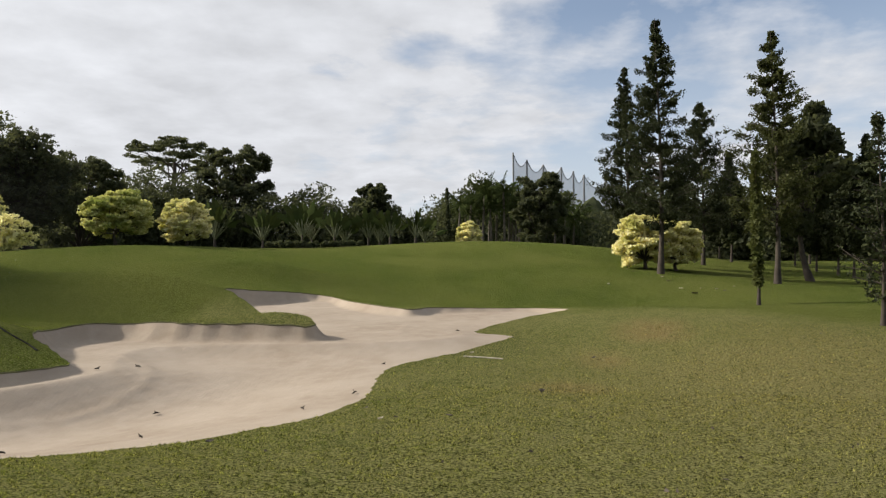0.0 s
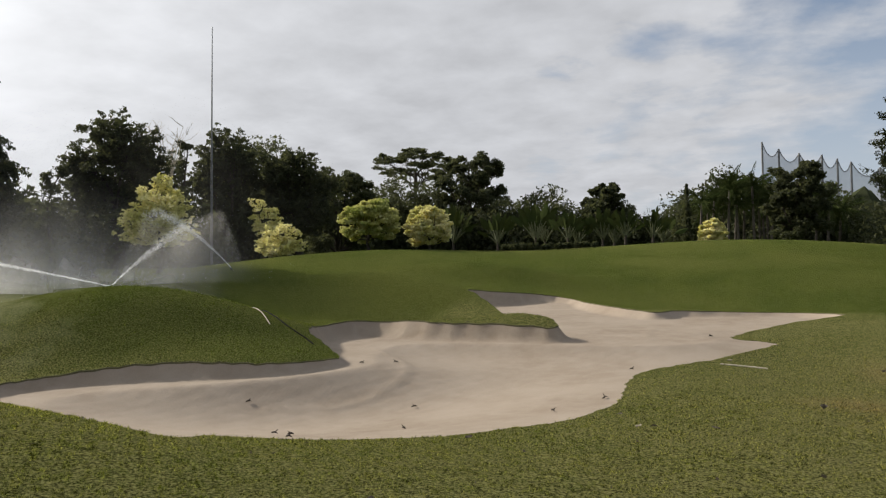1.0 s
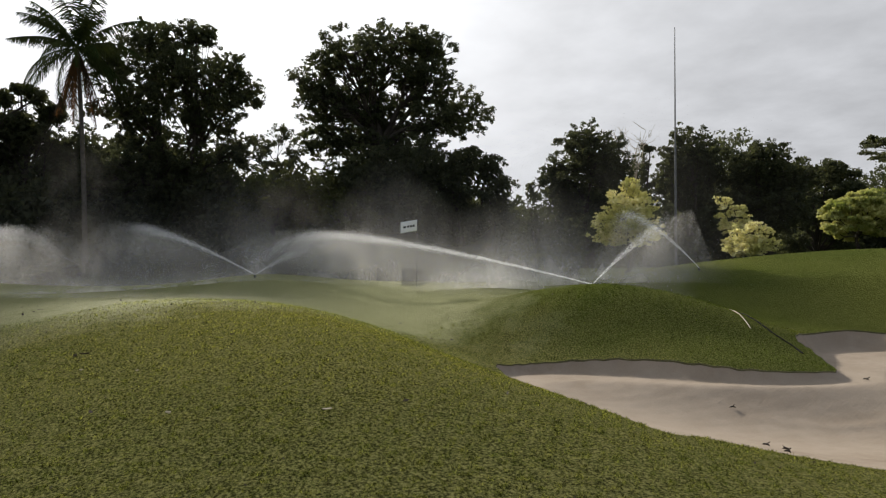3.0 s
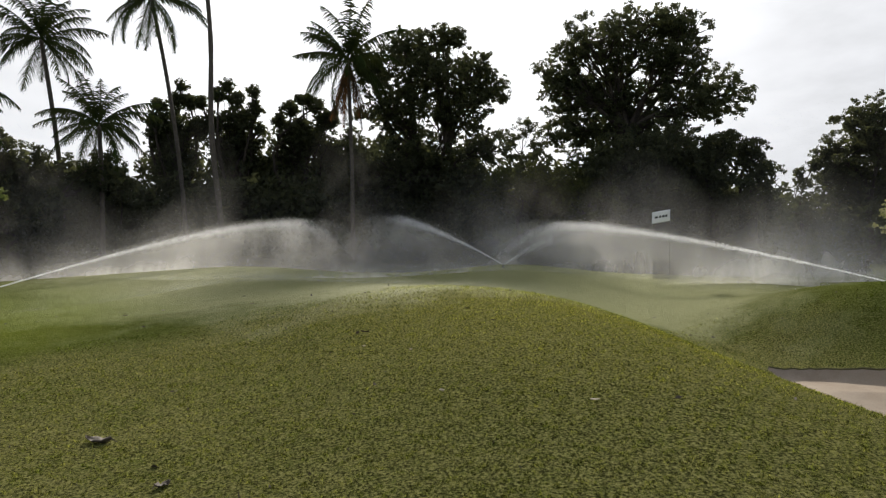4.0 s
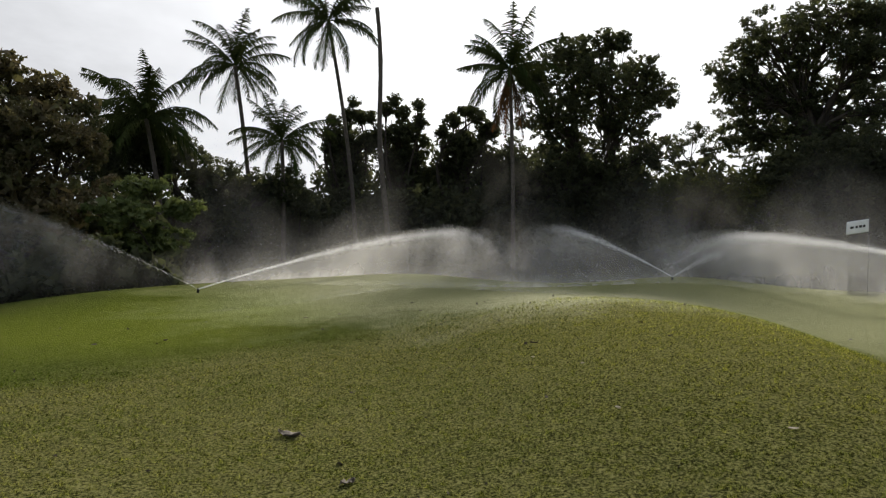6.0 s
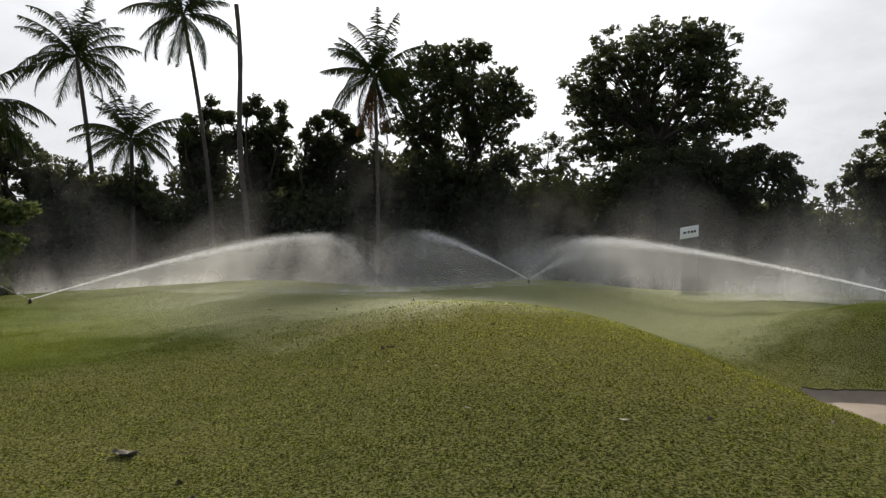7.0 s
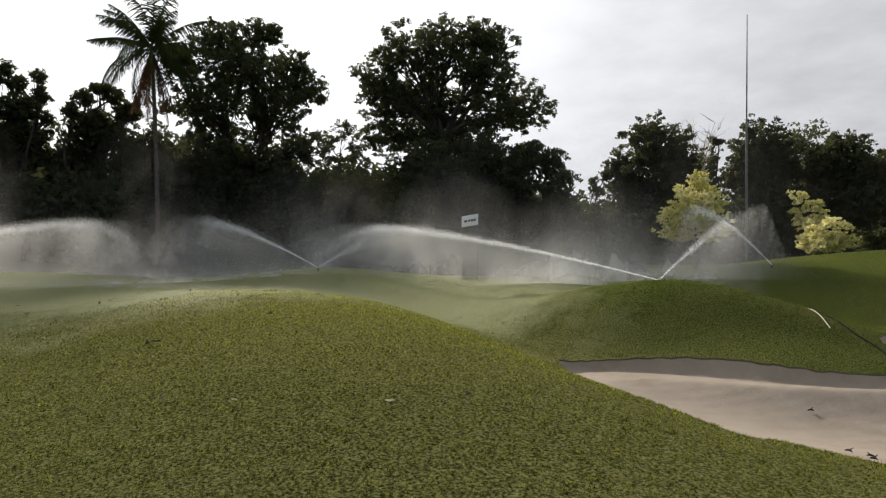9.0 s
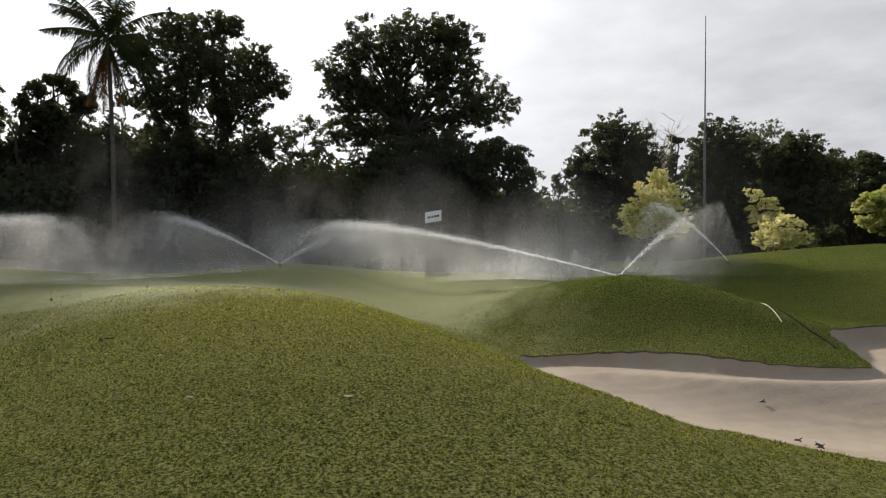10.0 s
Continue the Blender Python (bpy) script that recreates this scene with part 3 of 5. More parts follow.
def broadleaf(name, x, y, top, width, label, mat, seed, leaf_size=0.22, lumps=34, per=420, crown=0.30, group="", trunk=0.022, bark=None, open_=0.5, flat_=0.8, stems=1, taper=0.45, lump=1.0):
    """A tree with a tapered trunk, limbs and a crown of leaf clumps. top: height of its tip over the world's zero."""
    rng = np.random.default_rng(seed)
    z0 = ground_z(x, y)
    h = top - z0
    ob = thing(name, x, y, z0 - 0.05, label, "tree", group)
    lo = h * crown
    cen = []
    for i in range(lumps):
        d = ball(rng, 1, 0.35)[0]
        cen.append((d[0] * width * 0.385, d[1] * width * 0.385, lo + (h - lo) * (0.5 + 0.44 * d[2])))
    cen = np.array(cen)
    # a dome: lower lumps spread out, the highest stand near the middle
    f = np.clip((cen[:, 2] - lo) / (h - lo), 0, 1)
    cen[:, :2] *= (1.05 - taper * f ** 2)[:, None]
    rad = width * lump * rng.uniform(0.10, 0.21, lumps) * (26 / lumps) ** 0.2
    cen[:, 2] = np.minimum(cen[:, 2], h - rad * flat_ * 0.95)
    trunk_r = max(0.05, h * trunk)
    pieces, limbs = [], []
    fork = lo + 0.25 * (h - lo)
    for s in range(stems):
        bx, by = (0, 0) if stems == 1 else rng.normal(size=2) * 0.12 * width
        t = np.linspace(0, 1, 7)
        wob = rng.normal(size=2) * 0.03 * h
        path = np.stack([bx + wob[0] * np.sin(t * 3), by + wob[1] * np.sin(t * 2.4), t * fork * (1.0 + 0.2 * rng.uniform())], 1)
        pieces.append(tube(path, trunk_r * (1.25 - 0.75 * t) * (1 + 0.5 * np.exp(-t * 14)), 9))
        end = path[-1]
    for c in cen:
        t = np.linspace(0, 1, 6)[:, None]
        a = np.array([0, 0, lo * rng.uniform(0.7, 1.1)]) if stems == 1 else end
        a = a + (end - a) * rng.uniform(0.2, 1.0)
        bend = np.array([0, 0, 0.12 * np.linalg.norm(c - a)])
        path = a + (c - a) * t + bend * np.sin(t * np.pi)
        limbs.append(tube(path, np.linspace(trunk_r * 0.45, trunk_r * 0.08, 6), 5))
    for piece in pieces:
        part("trunk", mesh_from("trunk", *piece, bark or BARK, True), ob)
    for piece in limbs:
        part("limb", mesh_from("limb", *piece, bark or BARK, True), ob)
    pts = []
    for c, r in zip(cen, rad):
        sub = ball(rng, 9, 0.6) * r * 0.75
        p = ball(rng, per, open_)
        p = p * r * 0.48 + sub[rng.integers(0, 9, per)]
        p[:, 2] *= flat_
        pts.append(c + p)
    pts = np.concatenate(pts)
    part("crown", mesh_from("crown", *leaf_cards(rng, pts, leaf_size), mat), ob)
    return ob


def spreading_tree(name, x, y, top, width, label, mat, seed, crown=0.35, mains=15, subs=5, per=320, leaf_size=0.122, clump=0.088, flat_=0.62, taper=0.25, trunk=0.028, group="old trees", bark=None, core=0.5):
    """An old tree: trunk, main limbs that fan out, side branches, and a flattened spray of leaves at every branch end."""
    rng = np.random.default_rng(seed)
    z0 = ground_z(x, y)
    h = top - z0
    ob = thing(name, x, y, z0 - 0.05, label, "tree", group)
    bark = bark or BARK
    lo = h * crown
    tr = max(0.08, h * trunk)
    t = np.linspace(0, 1, 8)
    fork = lo + 0.12 * (h - lo)
    wob = rng.normal(size=2) * 0.02 * h
    path = np.stack([wob[0] * np.sin(t * 3), wob[1] * np.sin(t * 2.3), t * fork], 1)
    part("trunk", mesh_from("trunk", *tube(path, tr * (1.2 - 0.45 * t) * (1 + 0.6 * np.exp(-t * 12)), 10), bark, True), ob)
    mid = np.array([0, 0, lo + 0.45 * (h - lo)])
    half = np.array([width * 0.5, width * 0.5, (h - lo) * 0.58])
    ends, tw = [], []
    for i in range(mains):
        u = (i + 0.5) / mains
        zc = 0.93 - 1.68 * u
        a = i * 2.39996 + rng.uniform(-0.3, 0.3)
        rr = math.sqrt(max(0.0, 1 - zc * zc))
        d = np.array([math.cos(a) * rr, math.sin(a) * rr, zc]) * rng.uniform(0.76, 0.93)
        d[:2] *= 1 - taper * max(0.0, zc) ** 2
        e = mid + d * half
        s0 = path[-1] * np.array([1, 1, rng.uniform(0.75, 1.0)])
        k1 = np.linspace(0, 1, 7)[:, None]
        bend = rng.normal(size=3) * 0.05 * width
        limb = s0 + (e - s0) * k1 + bend * np.sin(k1 * np.pi)
        part("limb", mesh_from("limb", *tube(limb, np.linspace(tr * 0.42, tr * 0.09, 7), 6), bark, True), ob)
        ends.append(e)
        for j in range(subs):
            b = limb[rng.integers(3, 7)]
            off = rng.normal(size=3) * np.array([0.11, 0.11, 0.06]) * width
            f = e + off
            q = (f - mid) / half
            over = np.linalg.norm(q)
            if over > 0.97:
                f = mid + q / over * half * 0.97
            tw.append(tube([b, (b + f) / 2 + rng.normal(size=3) * 0.02 * width, f], [tr * 0.12, tr * 0.07, tr * 0.03], 5))
            ends.append(f)
    tagged(part("twig_growth", mesh_from("twig_growth", *join(tw), bark, True), ob), kind="stuff")
    pts = []
    for e in ends:
        r = clump * width * rng.uniform(0.7, 1.35)
        sub = ball(rng, 7, 0.5) * r * 0.7
        p = ball(rng, per, 0.35) * r * 0.5 + sub[rng.integers(0, 7, per)]
        p[:, 2] *= flat_
        pts.append(e + p)
    pts = np.concatenate(pts)
    pts[:, 2] = np.minimum(pts[:, 2], h - 0.05 + 0.1 * rng.uniform(size=len(pts)))
    # bigger shaded leaves deep inside the crown
    n = int(core * 40 * len(ends))
    e = np.array(ends)[rng.integers(0, len(ends), n)]
    deep = mid + (e - mid) * rng.uniform(0.2, 0.8, (n, 1)) + rng.normal(size=(n, 3)) * clump * width * 0.3
    deep[:, 2] = np.minimum(deep[:, 2], h - leaf_size * 1.7)
    part("crown", mesh_from("crown", *join([leaf_cards(rng, pts, leaf_size), leaf_cards(rng, deep, leaf_size * 1.7)]), mat), ob)
    return ob


def lobed_tree(name, x, y, turn, lobes, label, mat, seed, leaf_size=0.09, clump=0.40, fill=1.0, core=1.0, category="tree", group="old trees", trunk=0.30, flat_=0.7):
    """A tree whose crown is made of boughs: trunk, a limb to every bough, side branches and sprays of leaves. Bough: sideways, height over the world's zero, half-width, half-height."""
    rng = np.random.default_rng(seed)
    z0 = ground_z(x, y)
    ob = thing(name, x, y, z0 - 0.05, label, category, group, turn)
    low = min(b[1] - b[3] for b in lobes) - z0
    top = max(b[1] + b[3] for b in lobes) - z0
    fork = np.array([0.15 * rng.normal(), 0.15 * rng.normal(), max(0.25 * top, min(low + 0.15 * (top - low), 0.5 * top))])
    t = np.linspace(0, 1, 8)
    stem = np.stack([fork[0] * t + 0.12 * np.sin(t * 4), fork[1] * t, fork[2] * t], 1)
    part("trunk", mesh_from("trunk", *tube(stem, trunk * (1.15 - 0.4 * t) * (1 + 0.6 * np.exp(-t * 12)), 10), BARK, True), ob)
    twigs, leaves, deep = [], [], []
    for u, z, ru, rz in lobes:
        c = np.array([u, rng.uniform(-0.5, 0.5) * ru, z - z0])
        half = np.array([ru, ru * 0.9, rz])
        k1 = np.linspace(0, 1, 7)[:, None]
        limb = stem[-1] + (c - stem[-1]) * k1 + rng.normal(size=3) * 0.10 * np.linalg.norm(c - stem[-1]) * np.sin(k1 * np.pi)
        part("limb", mesh_from("limb", *tube(limb, np.linspace(trunk * 0.42, trunk * 0.14, 7), 6), BARK, True), ob)
        n = max(12, int(fill * 0.85 * (ru * ru + 2 * ru * rz) / (clump * clump)))
        d = rng.normal(size=(n, 3))
        d /= np.linalg.norm(d, axis=1, keepdims=True)
        ends = c + d * (half - 0.35 * clump) * rng.uniform(0.2, 1.0, (n, 1)) ** 0.7
        for e in ends[: max(8, n // 3)]:
            b = limb[rng.integers(3, 7)]
            twigs.append(tube([b, (b + e) / 2 + rng.normal(size=3) * 0.12, e], [trunk * 0.12, trunk * 0.075, 0.012], 5))
        for e in ends:
            r = clump * rng.uniform(0.55, 1.3)
            m = int(105 * (r / 0.42) ** 2 * (0.09 / leaf_size) ** 1.5)
            hub = ball(rng, 6, 0.5) * r * 0.7
            p = ball(rng, m, 0.2) * r * 0.42 + hub[rng.integers(0, 6, m)] * 1.15
            p[:, 2] *= flat_
            leaves.append(e + p)
        m = int(core * 22 * ru * (ru + rz) * (0.09 / leaf_size) ** 2 * 1.3)
        deep.append(c + ball(rng, m, 0.1) * half * 0.68)
    tagged(part("twig_growth", mesh_from("twig_growth", *join(twigs), BARK, True), ob), kind="stuff")
    cards = [leaf_cards(rng, np.concatenate(leaves), leaf_size)]
    if core > 0:
        cards.append(leaf_cards(rng, np.concatenate(deep), 2.6 * leaf_size, 1.4))
    part("crown", mesh_from("crown", *join(cards), mat), ob)
    return ob


def conifer(name, x, y, top, width, label, mat, seed, leaf_size=0.088, bare=0.18, whorls=46, per=90, group="", thin=1.0):
    """A tall narrow tree: a straight stem, whorls of short rising branches, feathery tufts."""
    rng = np.random.default_rng(seed)
    z0 = ground_z(x, y)
    h = top - z0
    ob = thing(name, x, y, z0 - 0.05, label, "tree", group)
    t = np.linspace(0, 1, 12)
    sway = 0.008 * h
    stem = np.stack([sway * np.sin(t * 5), sway * np.cos(t * 4) - sway, t * h], 1)
    r0 = 0.0105 * h
    part("trunk", mesh_from("trunk", *tube(stem, r0 * (1 - 0.93 * t) * (1 + 0.5 * np.exp(-t * 30)), 9), BARK, True), ob)
    boughs, pts = [], []
    for i in range(whorls):
        f = bare + (1 - bare) * (i + rng.uniform()) / whorls
        env = min(1.0, (f - bare) / 0.16 + 0.25) * (1 - ((f - bare) / (1 - bare)) ** 1.25) + 0.03
        for b in range(5):
            a = rng.uniform(0, 2 * np.pi)
            ln = width * 0.62 * env * rng.choice([0.4, 0.65, 0.85, 1.0, 1.15]) * rng.uniform(0.85, 1.15)
            base = np.array([0, 0, f * h])
            tip = base + np.array([math.cos(a) * ln, math.sin(a) * ln, ln * rng.uniform(0.05, 0.55)])
            u = np.linspace(0, 1, 4)[:, None]
            path = base + (tip - base) * u + np.array([0, 0, 0.10 * ln]) * u ** 2
            boughs.append(tube(path, np.linspace(max(0.012, r0 * 0.16), 0.006, 4), 4))
            w = np.repeat(rng.uniform(0.3, 1.05, 9), max(3, int(per * thin * (0.4 + env) / 9)))[:, None]
            pts.append(base + (tip - base) * w + rng.normal(size=(len(w), 3)) * np.array([0.085, 0.085, 0.10]) * (0.42 + ln * 0.33))
    tagged(part("bough_growth", mesh_from("bough_growth", *join(boughs), BARK, True), ob), kind="stuff")
    part("crown", mesh_from("crown", *leaf_cards(rng, np.concatenate(pts), leaf_size, 1.9, 0.35, 0.5), mat), ob)
    return ob


def frond(rng, length, rise_, bend, leaflets=54, leaf_len=0.22, width=0.024):
    """One feather leaf along +x: a rib that leaves at the angle rise_ and arches down by bend (degrees), and its hanging leaflets."""
    t = np.linspace(0, 1, 13)
    ang = np.radians(rise_ - bend * t ** 1.25)
    step = length / 12
    rib = np.zeros((13, 3))
    rib[1:, 0] = np.cumsum(np.cos(ang[:-1]) * step)
    rib[1:, 2] = np.cumsum(np.sin(ang[:-1]) * step)
    rib[:, 1] = rng.normal() * 0.06 * length * t ** 2
    v, f = tube(rib, 0.024 * length / 3 * (1.1 - t) + 0.004, 4)
    pieces = [(v, f)]
    s = np.sort(np.clip(np.linspace(0.10, 0.98, leaflets + 1) + rng.normal(size=leaflets + 1) * 0.006, 0.08, 0.99))
    p = np.stack([np.interp(s, t, rib[:, i]) for i in range(3)], 1)
    g = np.gradient(p, axis=0)
    g /= np.linalg.norm(g, axis=1, keepdims=True) + 1e-9
    a, g, u = p[:-1], g[:-1], s[:-1]
    hang = rng.uniform(0.25, 0.6)
    n = leaflets
    for side in (-1, 1):
        ln = length * leaf_len * (0.16 + 0.84 * np.sin(np.pi * np.clip(u * 0.92 + 0.08, 0, 1))) * rng.uniform(0.7, 1.1, n)
        d = g * 0.62 + np.array([0, side, 0]) * 0.62 + np.array([0, 0, -1]) * (hang + rng.uniform(-0.25, 0.55, (n, 1)))
        d /= np.linalg.norm(d, axis=1, keepdims=True)
        mid = a + d * ln[:, None] * 0.5
        tip = a + d * ln[:, None] + np.array([0, 0, -0.22]) * ln[:, None]
        w = g * width * length / 3
        v = np.concatenate([p, mid - w * 0.6, mid + w, tip, tip + w * 0.25])
        i = np.arange(n)
        f = np.concatenate([np.stack([i, i + 1, i + 2 * n + 1, i + n + 1], 1), np.stack([i + n + 1, i + 2 * n + 1, i + 4 * n + 1, i + 3 * n + 1], 1)])
        pieces.append((v, f))
    return join(pieces)


def coconut_palm(name, x, y, top, reach, label, seed, lean=(0.0, 0.0), fronds=27, group="palms", mat=None, dead=0, trunk_r=0.14):
    """A feather palm. top: height of the crown's heart; reach: length of a frond."""
    rng = np.random.default_rng(seed)
    z0 = ground_z(x, y)
    h = top - z0
    ob = thing(name, x, y, z0 - 0.05, label, "palm tree", group)
    t = np.linspace(0, 1, 16)
    path = np.stack([lean[0] * h * t ** 1.6, lean[1] * h * t ** 1.6, t * h], 1)
    r = trunk_r * (1 - 0.35 * t) * (1 + 0.6 * np.exp(-t * 18)) * (1 + 0.05 * np.sin(t * 90))
    part("trunk", mesh_from("trunk", *tube(path, r, 9), PALM_BARK, True), ob)
    head = Vector(path[-1])
    for i in range(fronds + dead):
        hang = i >= fronds
        f = i / fronds if not hang else 1.2
        climb = 86 - 122 * min(f, 1.0) ** 0.9 + rng.uniform(-14, 14) if not hang else rng.uniform(-84, -66)
        v, q = frond(rng, reach * rng.uniform(0.85, 1.1), climb, rng.uniform(45, 95) if not hang else 8, 54 if fronds > 20 else 36)
        m = Matrix.Translation(head) @ pose(0, 0, 0, 0, 0, i * 137.5 + rng.uniform(-40, 40))
        o = part("frond", mesh_from("frond", v, q, DEAD_FROND if hang else mat or PALM_LEAF), ob)
        o.matrix_basis = m
    return ob


def fan_palm(name, x, y, top, label, seed, group="fan palms", mat=None, turn=0.0):
    """A traveller's palm: paddle leaves on long stalks in one upright fan."""
    rng = np.random.default_rng(seed)
    z0 = ground_z(x, y)
    h = top - z0
    ob = thing(name, x, y, z0 - 0.05, label, "palm tree", group, turn)
    t = np.linspace(0, 1, 5)
    part("trunk", mesh_from("trunk", *tube(np.stack([0 * t, 0 * t, t * h * 0.36], 1), 0.10 * (1.2 - 0.4 * t), 8), BARK, True), ob)
    for i in range(15):
        a = radians(-36 + 72 * i / 14) * rng.uniform(0.7, 1.2) + rng.uniform(-0.1, 0.1)
        ln = h * 0.68 * rng.uniform(0.75, 1.05)
        u = np.linspace(0, 1, 22)
        out = np.stack([np.sin(a) * ln * u * (1 + 0.1 * u), rng.normal() * 0.12 * u * ln, np.cos(a) * ln * u - (0.05 + 0.20 * abs(np.sin(a))) * ln * u ** 3], 1)
        out[:, 2] += h * 0.30
        part("stalk", mesh_from("stalk", *tube(out[:12], np.linspace(0.05, 0.028, 12), 5), FAN_STALK, True), ob, "pale stalk")
        blade, uu = out[10:], np.linspace(0, 1, 12)
        w = np.sin(np.pi * np.clip(0.06 + uu * 0.92, 0, 1)) ** 0.6 * ln * 0.10 * rng.uniform(0.45, 1.15, 12)
        side = np.array([np.cos(a), 0.5 * rng.normal(), -np.sin(a)])
        side /= np.linalg.norm(side)
        hang = np.array([0, 0, -0.45])
        rows = np.stack([blade + (side + hang) * w[:, None], blade, blade + (hang - side) * w[:, None]], 1)
        k0 = np.arange(11)[:, None] * 3
        f = np.concatenate([np.stack([k0 + j, k0 + j + 1, k0 + j + 4, k0 + j + 3], -1).reshape(-1, 4) for j in (0, 1)])
        part("frond", mesh_from("frond", rows.reshape(-1, 3), f, mat or PALM_LEAF), ob)
    return ob


def thicket(name, label, seed, spans, mat, leaf_size, density, category="undergrowth"):
    """A belt of wild growth nobody could count: clumps of leaves along a line, from the ground up."""
    rng = np.random.default_rng(seed)
    pts = []
    for (x0, y0, x1, y1, depth, h0, h1) in spans:
        ln = math.hypot(x1 - x0, y1 - y0)
        n = int(ln * max(h0, h1) * density)
        t = rng.uniform(0, 1, n)
        nx, ny = -(y1 - y0) / ln, (x1 - x0) / ln
        off = rng.normal(size=n) * depth * 0.4
        px, py = x0 + (x1 - x0) * t + nx * off, y0 + (y1 - y0) * t + ny * off
        hh = (h0 + (h1 - h0) * t) * (0.80 + 0.18 * np.sin(t * ln * 0.55 + seed) * np.sin(t * ln * 0.23 + 1.3 * seed) + 0.08 * rng.normal(size=n))
        r = rng.uniform(0.5, 1.5, n) * np.clip(hh / 4.0, 0.4, 1.5)
        z = rise(px, py) + np.maximum(hh - r, 0.3) * rng.uniform(0, 1, n) ** 0.6
        for a, b, c, d in zip(px, py, z, r):
            p = ball(rng, 70, 0.55) * d
            p[:, 2] *= 0.75
            pts.append(p + (a, b, c))
    pts = np.concatenate(pts)
    ob = new(name, mesh_from(name, *leaf_cards(rng, pts, leaf_size), mat))
    return tagged(ob, label, category, "", "stuff")


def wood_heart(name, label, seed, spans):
    """An uneven, solid bank of massed leaves added behind the outer growth; its dark tone paints the shade inside a
    wood.
    """
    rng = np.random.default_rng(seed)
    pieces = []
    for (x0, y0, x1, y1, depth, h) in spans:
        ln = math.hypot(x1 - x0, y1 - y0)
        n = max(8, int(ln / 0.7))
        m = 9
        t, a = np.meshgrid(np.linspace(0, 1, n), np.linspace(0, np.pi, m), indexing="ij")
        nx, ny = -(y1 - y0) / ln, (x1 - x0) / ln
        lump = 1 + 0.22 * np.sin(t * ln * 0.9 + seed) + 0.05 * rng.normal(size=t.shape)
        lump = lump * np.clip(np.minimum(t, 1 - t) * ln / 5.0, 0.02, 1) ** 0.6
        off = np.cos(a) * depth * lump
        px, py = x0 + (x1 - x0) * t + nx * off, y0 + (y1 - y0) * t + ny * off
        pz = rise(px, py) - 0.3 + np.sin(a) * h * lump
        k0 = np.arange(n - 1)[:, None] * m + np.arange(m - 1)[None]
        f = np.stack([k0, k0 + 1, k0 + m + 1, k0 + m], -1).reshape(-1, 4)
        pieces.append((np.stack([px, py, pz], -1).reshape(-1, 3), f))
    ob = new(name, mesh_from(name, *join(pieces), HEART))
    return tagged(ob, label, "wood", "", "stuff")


# conifers to the side of the fairway
conifer("conifer", 9.29, 29.26, 12.51, 3.22, "tall dark conifer with feathery branches on mown grass", CONIFER_LEAF, 11, group="conifers", leaf_size=0.062, per=130)
conifer("conifer", 9.36, 34.76, 12.08, 2.85, "tall dark conifer with feathery branches on mown grass", CONIFER_LEAF, 12, group="conifers", leaf_size=0.062, per=130)
conifer("conifer", 13.87, 36.54, 10.67, 4.19, "dark bushy conifer beside a taller one", CONIFER_LEAF, 13, group="conifers", leaf_size=0.062, per=130)
conifer("conifer", 12.93, 26.54, 10.95, 3.53, "tall olive-green conifer with a ragged crown", CONIFER_OLIVE, 14, group="conifers", leaf_size=0.062, per=130)
conifer("conifer", 9.81, 21.37, 5.28, 0.21, "slim young conifer with sparse olive foliage", OLIVE_LEAF, 15, group="conifers", thin=0.16, bare=0.14)
conifer("conifer", 19.97, 34.66, 6.89, 2.31, "small dark conifer further off", CONIFER_LEAF, 16, group="conifers")
conifer("conifer", 20.09, 36.89, 6.75, 2.08, "small dark conifer further off", CONIFER_LEAF, 17, group="conifers")
conifer("conifer", 8.42, 13.16, 4.70, 1.25, "slim young conifer with thin open branches", CONIFER_LEAF, 18, group="conifers", thin=0.22, bare=0.12, whorls=20, leaf_size=0.045)
broadleaf("broadleaf_tree", 15.57, 29.09, 8.97, 4.14, "dark dense broadleaf tree among the conifers", DARK_LEAF, 19, crown=0.25, lumps=26, trunk=0.014)
# pale yellow ornamental trees
spreading_tree("yellow_tree", 9.34, 31.65, 4.42, 2.59, "rounded ornamental tree covered in pale yellow leaves beside a conifer", YELLOW_LEAF, 21, core=0.12, mains=26, subs=5, per=140, leaf_size=0.10, clump=0.105, flat_=0.32, group="yellow trees", trunk=0.02, crown=0.1)
spreading_tree("yellow_tree", 10.79, 31.72, 4.07, 2.10, "smaller rounded pale yellow tree beside a conifer", YELLOW_LEAF, 28, core=0.12, mains=26, subs=5, per=140, leaf_size=0.10, clump=0.105, flat_=0.32, group="yellow trees", trunk=0.02, crown=0.1)
spreading_tree("yellow_tree", 2.00, 51.96, 5.50, 1.80, "small far pale yellow shrub tree", YELLOW_LEAF, 22, core=0.12, mains=26, subs=5, per=140, leaf_size=0.10, clump=0.105, flat_=0.32, group="yellow trees", trunk=0.02, crown=0.1)
lobed_tree("yellow_tree", -19.21, 21.41, 41, [(0.1, 5.46, 0.48, 0.4), (-0.01, 5.0, 0.96, 0.53), (0.06, 4.47, 1.27, 0.58), (-0.08, 3.95, 1.59, 0.58), (-0.0, 3.49, 1.75, 0.53)], "tall domed tree with pale yellow leaves behind the spray", YELLOW_LEAF, 23, leaf_size=0.075, clump=0.17, flat_=0.45, core=0.6, fill=1.1, group='yellow trees', trunk=0.07)
